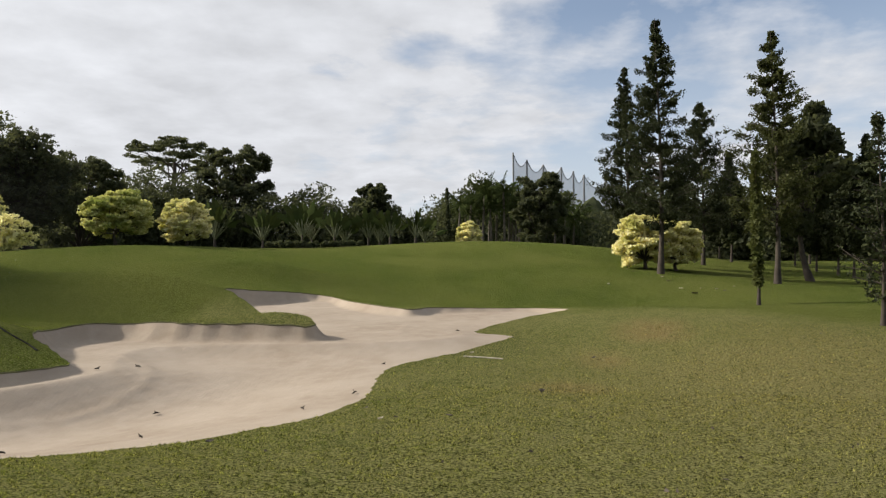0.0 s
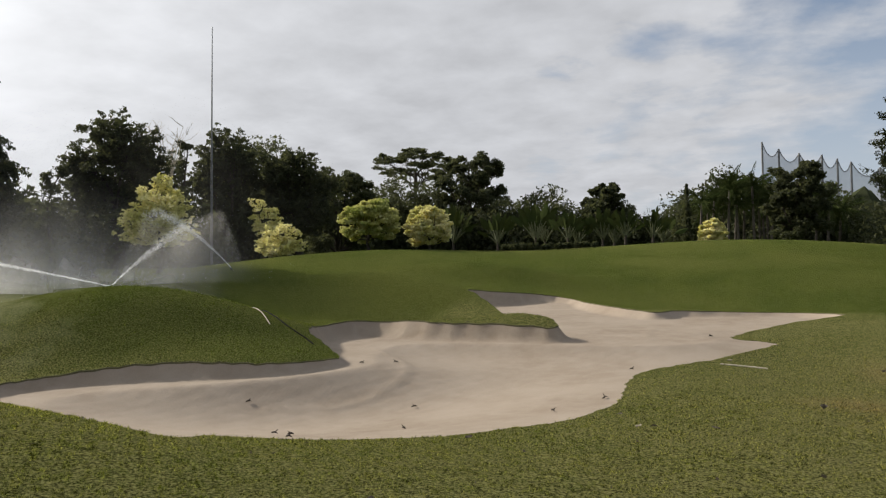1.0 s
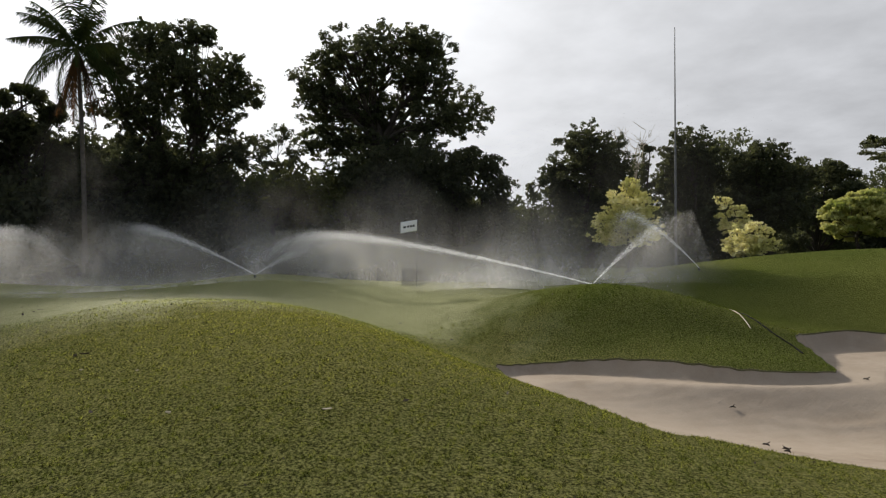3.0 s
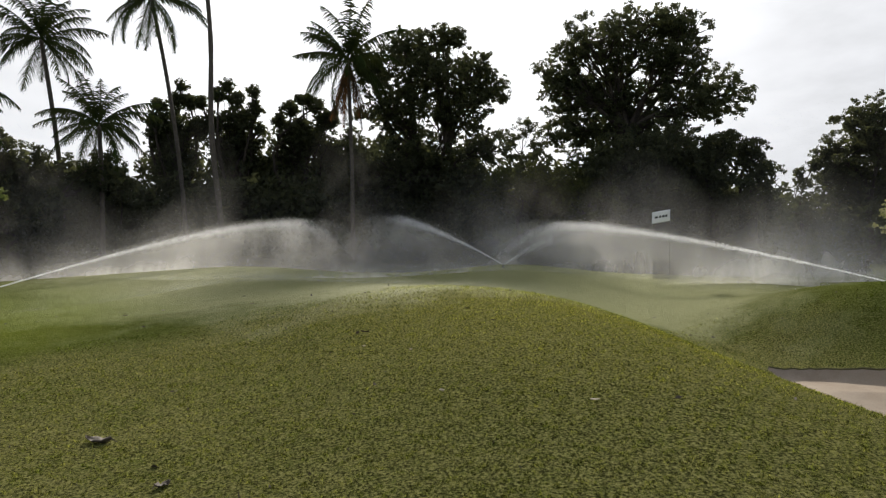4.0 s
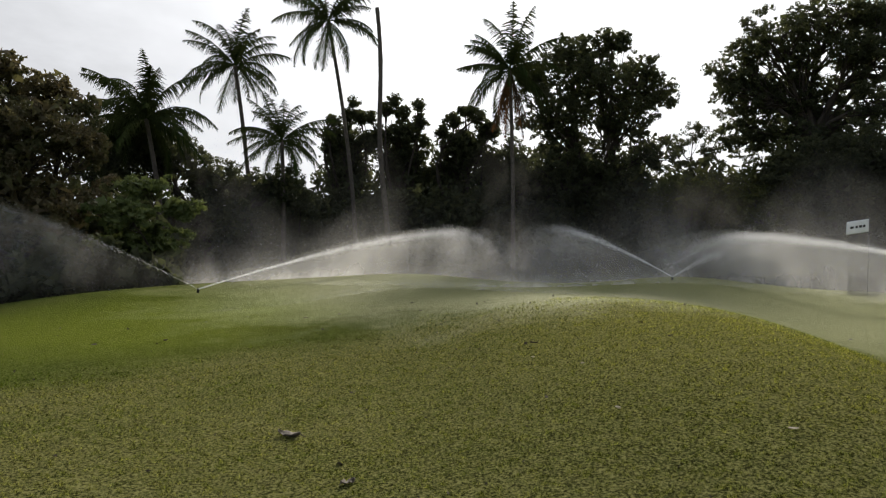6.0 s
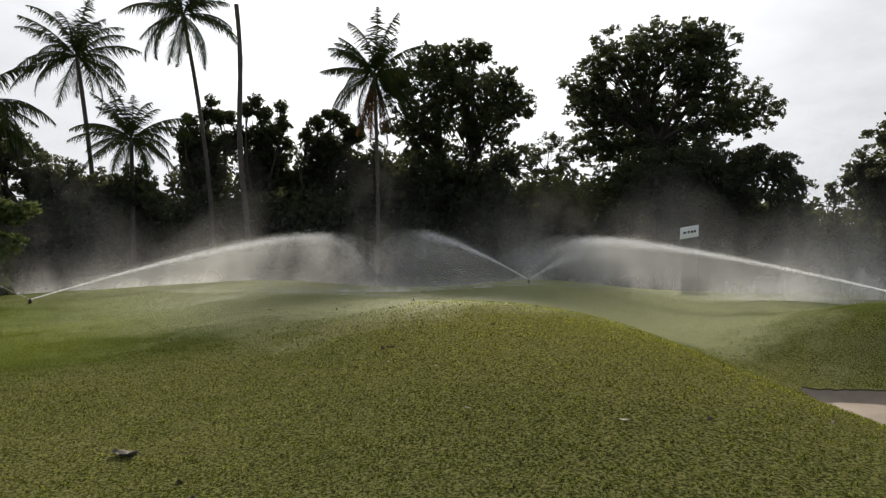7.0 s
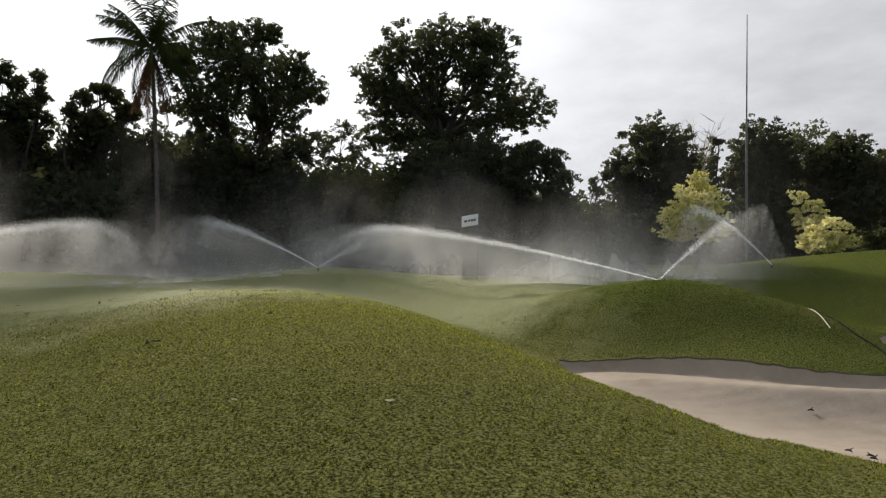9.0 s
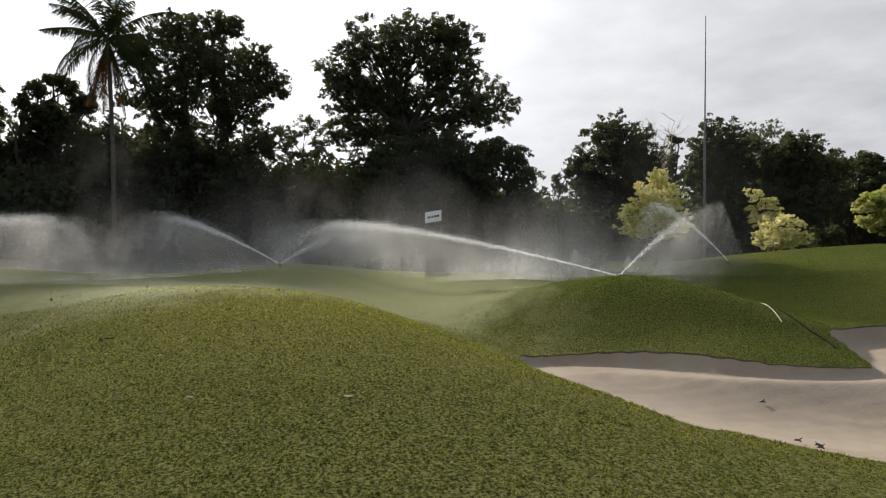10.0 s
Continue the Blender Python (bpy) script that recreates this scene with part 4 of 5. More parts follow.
lobed_tree("yellow_tree", -21.38, 31.63, 34, [(-0.27, 5.68, 0.55, 0.48), (0.44, 5.17, 0.71, 0.45), (-0.34, 4.79, 0.51, 0.48), (0.2, 4.37, 0.84, 0.48), (0.91, 4.67, 0.42, 0.32)], "upright sparse pale yellow ornamental tree", YELLOW_LEAF, 24, leaf_size=0.08, clump=0.2, flat_=0.5, core=0.3, fill=1.0, group='yellow trees', trunk=0.07)
lobed_tree("yellow_tree", -19.08, 29.55, 32, [(0.01, 3.86, 1.13, 0.51), (-0.59, 3.42, 0.77, 0.48), (0.66, 3.4, 0.83, 0.48), (-0.05, 3.08, 1.31, 0.42)], "low spreading pale yellow ornamental tree", YELLOW_LEAF, 25, leaf_size=0.08, clump=0.19, flat_=0.5, core=0.5, fill=1.1, group='yellow trees', trunk=0.07)
spreading_tree("yellow_tree", -16.39, 34.49, 6.00, 3.07, "spreading yellow-green ornamental tree on a short trunk", GREEN_YELLOW, 26, core=0.12, mains=26, subs=5, per=140, leaf_size=0.10, clump=0.105, flat_=0.32, group="yellow trees", trunk=0.02, crown=0.25)
spreading_tree("yellow_tree", -13.79, 36.66, 5.78, 2.51, "rounded ornamental tree covered in pale yellow leaves", YELLOW_LEAF, 27, core=0.12, mains=26, subs=5, per=140, leaf_size=0.10, clump=0.105, flat_=0.32, group="yellow trees", trunk=0.02, crown=0.1, taper=0.4)
# old trees along the left
lobed_tree("old_tree", -36.32, 19.68, 61, [(0.73, 16.07, 2.97, 1.26), (2.52, 15.23, 1.93, 1.78), (-1.88, 14.94, 2.75, 1.71), (-4.01, 13.38, 2.23, 1.78), (-3.45, 11.72, 2.01, 1.49), (-1.96, 12.35, 2.38, 1.56), (-0.31, 11.54, 2.82, 1.86), (2.38, 12.93, 2.38, 2.01), (4.91, 11.83, 1.93, 1.78), (2.95, 10.91, 2.23, 1.41), (-3.39, 9.91, 2.3, 1.56), (1.3, 13.7, 1.49, 1.11), (-1.02, 13.47, 1.26, 0.97), (0.03, 9.75, 3.34, 1.49)], "huge old spreading tree with open dark crown", DARK_LEAF, 31, core=0.4, fill=1.15, clump=0.33, trunk=0.42)
lobed_tree("old_tree", -33.25, 19.02, 60, [(-0.05, 6.59, 3.75, 2.73), (-1.87, 7.06, 2.38, 2.04), (0.76, 7.96, 2.38, 1.7), (-0.79, 4.82, 3.75, 1.7)], "dense dark tree under a taller one", DARK_LEAF, 131, core=2.2, fill=1.25)
lobed_tree("old_tree", -31.46, 21.83, 55, [(-0.41, 7.03, 2.18, 2.18), (0.23, 8.12, 1.25, 1.25), (-0.02, 4.94, 2.8, 1.65)], "dense dark tree under a taller one", DARK_LEAF, 132, core=2.2, fill=1.25)
lobed_tree("old_tree", -29.95, 23.03, 52, [(-0.33, 7.55, 1.03, 1.28), (0.2, 6.3, 1.15, 1.8), (-0.16, 4.78, 1.8, 1.28)], "tall dense dark bush beside old trees", DARK_LEAF, 133, core=2.2, fill=1.25)
lobed_tree("old_tree", -34.56, 16.55, 64, [(0.13, 6.72, 2.12, 1.76), (-1.04, 6.09, 1.59, 1.76), (-0.28, 5.01, 2.82, 1.59)], "lower olive-green tree beside old trees", OLIVE_LEAF, 134, core=0.5)
lobed_tree("old_tree", -33.49, 28.95, 49, [(-0.13, 7.07, 0.56, 1.04), (-0.01, 5.56, 0.96, 1.34), (0.57, 7.91, 0.22, 0.45)], "small dark tree with an upright tip", DARK_LEAF, 135, trunk=0.12, clump=0.3)
lobed_tree("old_tree", -32.47, 32.95, 44, [(0.06, 9.67, 2.68, 2.53), (1.49, 8.67, 2.14, 2.14), (-2.18, 8.64, 1.15, 1.61), (-1.21, 7.37, 2.45, 1.99), (0.82, 6.56, 3.21, 2.07)], "dark round-topped tree at the wood's edge", DARK_LEAF, 41, core=2.6, fill=1.3, clump=0.34)
lobed_tree("old_tree", -28.30, 37.77, 36, [(-0.08, 9.9, 2.05, 2.36), (0.96, 8.67, 1.73, 2.13), (-0.93, 8.26, 1.81, 2.21), (0.1, 6.04, 2.99, 2.28)], "dark round-topped tree behind a steel mast", DARK_LEAF, 42, core=2.6, fill=1.3, clump=0.34)
lobed_tree("old_tree", -25.08, 41.12, 31, [(-0.07, 8.72, 2.38, 2.06), (-1.42, 8.27, 1.56, 1.73), (1.46, 8.0, 1.89, 1.73), (0.23, 6.21, 3.45, 2.14)], "broad dark tree at the wood's edge", DARK_LEAF, 43, core=2.6, fill=1.3, clump=0.34)
lobed_tree("old_tree", -41.69, 8.56, 78, [(1.26, 15.59, 1.68, 1.12), (-0.98, 15.0, 2.1, 1.47), (-3.31, 13.81, 1.89, 1.61), (2.88, 14.04, 1.68, 1.4), (4.14, 12.65, 1.68, 1.26), (0.64, 12.89, 2.66, 1.82), (-1.6, 10.99, 2.8, 2.17), (2.27, 11.08, 2.1, 1.75), (-1.15, 8.03, 3.33, 2.52), (-3.54, 6.62, 2.94, 2.52), (1.58, 7.36, 3.15, 2.59), (3.72, 9.09, 1.75, 1.4)], "big old tree with a high open crown", DARK_LEAF, 32, core=1.0, fill=1.25, clump=0.34, trunk=0.36)
lobed_tree("old_tree", -42.82, 15.30, 70, [(0.19, 10.91, 1.55, 0.77), (-0.89, 9.93, 1.32, 0.85), (0.97, 9.46, 0.93, 0.62), (-0.62, 8.3, 1.86, 1.01)], "slender tree with a thin open crown", DARK_LEAF, 33, core=0.0, fill=0.7, trunk=0.14)
lobed_tree("old_tree", -38.14, 13.56, 70, [(-0.07, 6.27, 2.41, 1.44), (1.45, 5.79, 1.38, 1.93), (-1.59, 5.47, 1.72, 1.31)], "olive-green shrubby tree between old trees", OLIVE_LEAF, 136, core=0.4, trunk=0.14)
lobed_tree("old_tree", -44.33, -5.74, 97, [(-0.18, 12.11, 0.41, 0.52), (-0.36, 11.23, 0.74, 0.67), (0.28, 11.13, 0.52, 0.67), (-1.32, 10.84, 0.63, 0.52), (-1.64, 9.75, 0.59, 0.89), (-0.69, 9.63, 1.33, 1.33), (0.9, 9.55, 0.81, 1.11), (-0.45, 7.49, 1.92, 2.07), (-0.19, 5.18, 2.59, 1.85), (-0.56, 8.85, 1.78, 1.63)], "dense dark tree behind bare palm stems", DARK_LEAF, 36, clump=0.27, core=3.2, fill=1.5)
lobed_tree("old_tree", -44.60, -2.49, 93, [(-0.81, 12.3, 0.48, 0.59), (-1.29, 11.69, 0.59, 0.66), (-0.28, 11.6, 0.66, 0.66), (0.72, 12.02, 0.51, 0.51), (0.89, 11.08, 0.59, 0.73), (-2.24, 11.2, 0.44, 0.51), (-0.06, 10.22, 1.46, 1.24), (-1.66, 9.78, 0.8, 1.02), (1.22, 9.74, 0.44, 0.8), (0.13, 7.69, 2.19, 2.19), (0.1, 5.15, 2.74, 1.54), (-0.19, 8.69, 1.97, 1.68)], "dense dark tree behind bare palm stems", DARK_LEAF, 35, clump=0.27, core=3.2, fill=1.5)
lobed_tree("old_tree", -44.62, 1.29, 88, [(-0.01, 11.86, 0.73, 0.47), (-0.72, 11.28, 0.73, 0.54), (0.84, 11.52, 0.8, 0.65), (-1.36, 10.53, 0.58, 0.65), (1.59, 10.81, 1.09, 0.87), (-0.21, 9.84, 1.53, 1.09), (-0.89, 8.17, 1.6, 1.82), (1.84, 8.26, 1.45, 1.82), (-0.07, 5.09, 2.91, 1.45), (0.36, 9.23, 1.74, 1.53), (3.12, 8.3, 1.6, 2.18)], "dense dark tree beside a palm", DARK_LEAF, 34, clump=0.27, core=3.2, fill=1.5)
lobed_tree("old_tree", -23.48, -14.93, 122, [(-0.23, 7.47, 1.33, 0.92), (1.3, 7.3, 1.07, 1.02), (-1.6, 6.54, 1.53, 1.15), (2.32, 6.84, 0.87, 0.72), (0.81, 5.56, 2.51, 1.69), (-1.27, 4.56, 2.76, 2.25), (2.61, 5.45, 1.13, 1.13), (0.25, 3.17, 3.84, 2.05), (-3.18, 5.42, 2.17, 2.17), (-3.06, 2.87, 2.43, 2.43)], "broad dark tree with reddish-green leaves at the wood's edge", BROWN_LEAF, 37, leaf_size=0.085, clump=0.32, core=1.8)
lobed_tree("shrub_tree", -24.28, -10.12, 112, [(-0.22, 4.05, 1.11, 0.58), (0.86, 3.4, 0.8, 0.58), (-0.89, 3.0, 1.25, 0.76), (0.16, 2.2, 1.34, 0.8), (-1.1, 1.91, 1.03, 0.76)], "low spreading shrub with large light green leaves", LIGHT_LEAF, 38, leaf_size=0.11, clump=0.3, flat_=0.28, core=1.3, fill=1.4, category='shrub', group='shrubs', trunk=0.1)
lobed_tree("old_tree", -35.90, -11.66, 108, [(-2.48, 6.74, 2.43, 1.71), (0.42, 5.27, 2.96, 1.78), (3.17, 5.17, 1.97, 1.71), (-0.05, 3.53, 4.08, 1.91), (-4.0, 7.56, 2.17, 1.78), (-4.9, 5.98, 2.5, 2.17)], "dense dark undergrowth below palms", DARK_LEAF, 138, core=2.2, fill=1.2)
spreading_tree("old_tree", -26.27, 49.68, 10.95, 6.01, "dark tree at the wood's edge", DARK_LEAF, 144, crown=0.03, mains=18, clump=0.11, per=280)
spreading_tree("old_tree", -35.08, 41.35, 12.45, 3.12, "thin dark tree behind the others", DARK_LEAF, 45, crown=0.3, mains=8, subs=4, per=160)
spreading_tree("old_tree", -24.77, 81.31, 17.18, 9.47, "tall dark tree rising over the far wood", DARK_LEAF, 46, crown=0.4, leaf_size=0.17, mains=16, per=330)
spreading_tree("umbrella_tree", -34.66, 88.45, 19.21, 11.75, "flat-topped spreading tree over the far wood", DARK_LEAF, 47, crown=0.8, leaf_size=0.17, mains=12, per=176, flat_=0.22, core=0.0, trunk=0.018)
spreading_tree("old_tree", 7.78, 54.45, 9.88, 4.31, "dark dense tree before the netting", DARK_LEAF, 48, crown=0.12, mains=16, clump=0.11, per=280)
spreading_tree("old_tree", -8.23, 79.58, 12.31, 5.28, "dark tree rising over the far wood", DARK_LEAF, 49, crown=0.4, leaf_size=0.17, per=264)
spreading_tree("old_tree", -38.74, -8.81, 6.61, 4.18, "dense dark undergrowth tree below palms", DARK_LEAF, 137, crown=0.02, mains=18, clump=0.12)
conifer("conifer", 17.07, 40.55, 8.60, 2.18, "dark conifer in a loose stand on the grass", CONIFER_LEAF, 140, group="conifers", per=60)
conifer("conifer", 21.01, 40.92, 6.75, 2.09, "dark conifer in a loose stand on the grass", CONIFER_LEAF, 141, group="conifers", per=60)
conifer("conifer", 23.58, 44.09, 8.06, 2.47, "dark conifer in a loose stand on the grass", CONIFER_LEAF, 142, group="conifers", per=60)
conifer("conifer", 19.53, 32.60, 6.76, 2.19, "dark conifer in a loose stand on the grass", CONIFER_LEAF, 143, group="conifers", per=60)
conifer("conifer", 17.97, 28.86, 7.25, 1.96, "dark conifer in a loose stand on the grass", CONIFER_LEAF, 144, group="conifers", per=60)
conifer("conifer", 18.70, 46.37, 7.30, 2.06, "dark conifer in a loose stand on the grass", CONIFER_LEAF, 145, group="conifers", per=60)
conifer("conifer", 12.90, 46.23, 7.34, 2.38, "dark conifer in a loose stand on the grass", CONIFER_LEAF, 146, group="conifers", per=60)
conifer("conifer", 15.04, 43.47, 8.05, 2.66, "dark conifer in a loose stand on the grass", CONIFER_LEAF, 147, group="conifers", per=60)
conifer("cypress", 0.40, 60.00, 9.06, 0.69, "thin dark columnar cypress", DARK_LEAF, 150, bare=0.02, per=60)
# palms
coconut_palm("coconut_palm", -32.42, -12.54, 7.9, 3.5, "squat coconut palm with heavy drooping fronds", 51, (0.05, -0.14), fronds=34)
coconut_palm("coconut_palm", -37.47, -9.86, 12.0, 3.35, "coconut palm with drooping fronds against the sky", 52, (0.03, -0.12))
coconut_palm("coconut_palm", -35.85, -7.95, 7.85, 2.9, "short coconut palm with drooping fronds", 53, (0.01, -0.05))
coconut_palm("coconut_palm", -40.43, -4.72, 15.73, 3.7, "coconut palm with drooping fronds against the sky", 54, (0.02, -0.15))
coconut_palm("coconut_palm", -38.39, 4.06, 12.9, 3.6, "coconut palm with brown dead fronds below the crown", 55, (-0.01, -0.05), dead=8)
# palms by the netting
coconut_palm("coconut_palm", 1.40, 61.98, 7.60, 2.15, "slim palm in a dense grove by the netting", 60, (0.04, -0.00), fronds=20, group="palm grove", trunk_r=0.13)
coconut_palm("coconut_palm", 2.46, 64.95, 8.09, 2.25, "slim palm in a dense grove by the netting", 61, (0.05, -0.00), fronds=20, group="palm grove", trunk_r=0.13)
coconut_palm("coconut_palm", 3.49, 67.91, 8.94, 2.36, "slim palm in a dense grove by the netting", 62, (0.02, -0.00), fronds=20, group="palm grove", trunk_r=0.13)
coconut_palm("coconut_palm", 3.57, 61.90, 8.59, 2.15, "slim palm in a dense grove by the netting", 63, (0.04, -0.00), fronds=20, group="palm grove", trunk_r=0.13)
coconut_palm("coconut_palm", 4.34, 64.86, 9.24, 2.25, "slim palm in a dense grove by the netting", 64, (0.04, -0.00), fronds=20, group="palm grove", trunk_r=0.13)
coconut_palm("coconut_palm", 5.28, 67.79, 9.36, 2.36, "slim palm in a dense grove by the netting", 65, (0.02, -0.00), fronds=20, group="palm grove", trunk_r=0.13)
coconut_palm("coconut_palm", 5.58, 61.75, 8.87, 2.15, "slim palm in a dense grove by the netting", 66, (-0.01, 0.00), fronds=20, group="palm grove", trunk_r=0.13)
coconut_palm("coconut_palm", 6.32, 64.69, 8.78, 2.25, "slim palm in a dense grove by the netting", 67, (-0.01, 0.00), fronds=20, group="palm grove", trunk_r=0.13)
coconut_palm("coconut_palm", 7.26, 67.61, 8.87, 2.36, "slim palm in a dense grove by the netting", 68, (-0.01, 0.00), fronds=20, group="palm grove", trunk_r=0.13)
coconut_palm("coconut_palm", 6.83, 61.62, 7.81, 2.15, "slim palm in a dense grove by the netting", 69, (0.04, -0.00), fronds=20, group="palm grove", trunk_r=0.13)
coconut_palm("coconut_palm", 8.18, 64.48, 7.99, 2.25, "slim palm in a dense grove by the netting", 70, (0.01, -0.00), fronds=20, group="palm grove", trunk_r=0.13)
coconut_palm("coconut_palm", 10.95, 67.11, 8.11, 2.36, "slim palm in a dense grove by the netting", 71, (0.04, -0.01), fronds=20, group="palm grove", trunk_r=0.13)
coconut_palm("coconut_palm", 10.78, 61.06, 6.75, 2.15, "slim palm in a dense grove by the netting", 72, (0.05, -0.01), fronds=20, group="palm grove", trunk_r=0.13)
coconut_palm("coconut_palm", 12.11, 63.86, 6.61, 2.25, "slim palm in a dense grove by the netting", 73, (0.07, -0.01), fronds=20, group="palm grove", trunk_r=0.13)
coconut_palm("coconut_palm", 2.12, 67.97, 7.44, 2.36, "slim palm in a dense grove by the netting", 74, (0.04, -0.00), fronds=20, group="palm grove", trunk_r=0.13)
coconut_palm("coconut_palm", 4.41, 61.84, 7.40, 2.15, "slim palm in a dense grove by the netting", 75, (-0.03, 0.00), fronds=20, group="palm grove", trunk_r=0.13)
coconut_palm("coconut_palm", 6.64, 64.66, 7.38, 2.25, "slim palm in a dense grove by the netting", 76, (-0.02, 0.00), fronds=20, group="palm grove", trunk_r=0.13)
fan_palm("travellers_palm", -12.73, 48.35, 6.58, "travellers palm with an upright fan of paddle leaves", 80, turn=-7)
fan_palm("travellers_palm", -10.46, 50.94, 7.53, "travellers palm with an upright fan of paddle leaves", 81, turn=-6)
fan_palm("travellers_palm", -10.14, 53.04, 7.55, "travellers palm with an upright fan of paddle leaves", 82, turn=-16)
fan_palm("travellers_palm", -7.81, 49.39, 6.63, "travellers palm with an upright fan of paddle leaves", 83, turn=-19)
fan_palm("travellers_palm", -5.61, 51.70, 6.93, "travellers palm with an upright fan of paddle leaves", 84, turn=-1)
fan_palm("travellers_palm", -4.95, 53.77, 6.60, "travellers palm with an upright fan of paddle leaves", 85, turn=-3)
fan_palm("travellers_palm", -3.84, 49.85, 6.64, "travellers palm with an upright fan of paddle leaves", 86, turn=40)
fan_palm("travellers_palm", -2.07, 51.96, 6.92, "travellers palm with an upright fan of paddle leaves", 87, turn=53)
fan_palm("travellers_palm", -1.40, 53.98, 6.45, "travellers palm with an upright fan of paddle leaves", 88, turn=7)
fan_palm("travellers_palm", -15.82, 47.43, 7.19, "travellers palm with an upright fan of paddle leaves", 89, turn=-29)
fan_palm("travellers_palm", -7.38, 51.47, 6.28, "travellers palm with an upright fan of paddle leaves", 90, turn=37)
# far wood and undergrowth
thicket("far_wood", "dense dark wood along the far side of the course", 5, [(-47.64, 61.76, -33.35, 77.10, 7.00, 16.00, 12.50), (-34.41, 76.63, -20.44, 81.47, 7.00, 12.00, 10.50), (-20.57, 79.38, 1.09, 81.99, 7.00, 10.00, 9.00), (-0.27, 78.00, 16.10, 76.08, 5.00, 10.50, 10.00), (16.62, 68.00, 39.20, 51.85, 8.00, 7.00, 8.00)], DARK_LEAF, 0.23, 2.1, "wood")
thicket("undergrowth", "dark tangled undergrowth below old trees", 6, [(-26.23, 41.59, -37.10, 29.30, 3.00, 6.00, 6.50), (-33.53, 27.35, -37.87, 18.90, 3.00, 5.50, 6.00), (-39.35, 20.39, -42.86, 6.66, 3.00, 7.50, 7.00), (-29.00, -11.00, -21.00, -23.00, 1.20, 4.80, 5.00), (-40.93, 19.19, -45.50, -5.90, 3.00, 7.00, 8.50), (-44.12, -7.08, -30.02, -20.58, 3.00, 6.50, 7.00), (-22.67, -8.75, -20.71, -14.59, 0.80, 1.80, 2.20), (-46.00, 10.00, -48.00, -8.00, 2.50, 9.50, 9.00), (-47.00, -7.00, -42.00, -14.00, 2.00, 7.00, 6.50)], DARK_LEAF, 0.24, 2.2)
wood_heart("wood_heart", "solid leaf bank, coloured dark for shade inside the wood", 8, [(-57.14, 66.92, -21.00, 89.57, 3.00, 7.00), (-22.74, 85.01, 2.62, 87.96, 3.00, 5.50), (-3.29, 81.00, 25.38, 79.35, 2.00, 6.50), (18.05, 73.83, 47.43, 51.48, 3.00, 4.50), (-26.11, 45.15, -39.95, 30.53, 2.00, 4.00), (-36.12, 30.49, -46.85, 7.03, 2.00, 4.20), (-44.32, 24.09, -48.82, -12.12, 2.00, 4.80), (-48.19, -4.86, -29.13, -25.67, 2.00, 4.60)])

# ---- mast, netting, flag ----


def rod(a, b, r0, r1=None, sides=8, mat=None, name="rod"):
    return mesh_from(name, *tube([a, tuple((Vector(a) + Vector(b)) / 2), b], [r0, (r0 + (r1 or r0)) / 2, r1 or r0], sides), mat or STEEL, True)


def mast(x, y, top):
    z0 = ground_z(x, y)
    ob = thing("lightning_mast", x, y, z0 - 0.05, "very tall thin dark steel mast on the grass", "mast")
    h = top - z0
    part("lower_pole", rod((0, 0, 0), (0, 0, h * 0.52), 0.075, 0.06, 10), ob)
    part("upper_pole", rod((0, 0, h * 0.52), (0.02, 0, h), 0.045, 0.02, 8), ob)
    part("base_plate", mesh_from("base_plate", *tube([(0, 0, 0), (0, 0, 0.06), (0, 0, 0.16)], [0.22, 0.22, 0.08], 10), STEEL), ob)


mast(-24.14, 30.92, 15.5)


def bare_palm_stem(x, y, top, lean):
    z0 = ground_z(x, y)
    ob = thing("dead_palm", x, y, z0 - 0.05, "bare headless dead palm stem", "palm tree", "palms")
    t = np.linspace(0, 1, 18)
    h = top - z0
    p = np.stack([lean[0] * h * t + 0.10 * np.sin(t * 7), lean[1] * h * t + 0.12 * np.sin(t * 9), t * h], 1)
    part("trunk", mesh_from("trunk", *tube(p, 0.15 * (1.1 - 0.35 * t) * (1 + 0.08 * np.sin(t * 40)), 9), PALM_BARK, True), ob)


bare_palm_stem(-38.6, -2.7, 16.0, (0.008, -0.09))


def bare_tree(x, y, top, seed):
    rng = np.random.default_rng(seed)
    z0 = ground_z(x, y)
    ob = thing("bare_tree", x, y, z0 - 0.05, "pale leafless tree with fine bare twigs", "tree")
    h = top - z0
    boughs, twigs = [], []
    p0 = np.array([0, 0, h * 0.55])
    part("trunk", rod((0, 0, 0), tuple(p0), 0.2, 0.1, 8, BARK, "trunk"), ob)
    for i in range(9):
        a = rng.uniform(0, 6.28)
        ln = h * 0.38 * rng.uniform(0.6, 1.0)
        t = np.linspace(0, 1, 6)[:, None]
        e = p0 + np.array([math.cos(a) * ln * 0.30, math.sin(a) * ln * 0.30, ln])
        path = p0 + (e - p0) * t + rng.normal(size=(6, 3)) * 0.1 * t
        boughs.append(tube(path, np.linspace(0.05, 0.012, 6), 5))
        for j in range(13):
            s = path[rng.integers(2, 6)]
            d = np.array([*rng.normal(size=2) * 0.6, rng.uniform(0.3, 1.0)]) * h * 0.085
            twigs.append(tube([s, s + d * 0.5 + rng.normal(size=3) * 0.08, s + d], [0.018, 0.012, 0.007], 4))
    tagged(part("bough_growth", mesh_from("bough_growth", *join(boughs), TWIG, True), ob), kind="stuff")
    tagged(part("twig_growth", mesh_from("twig_growth", *join(twigs), TWIG, True), ob), kind="stuff")


bare_tree(-34.3, 39.4, 13.5, 7)


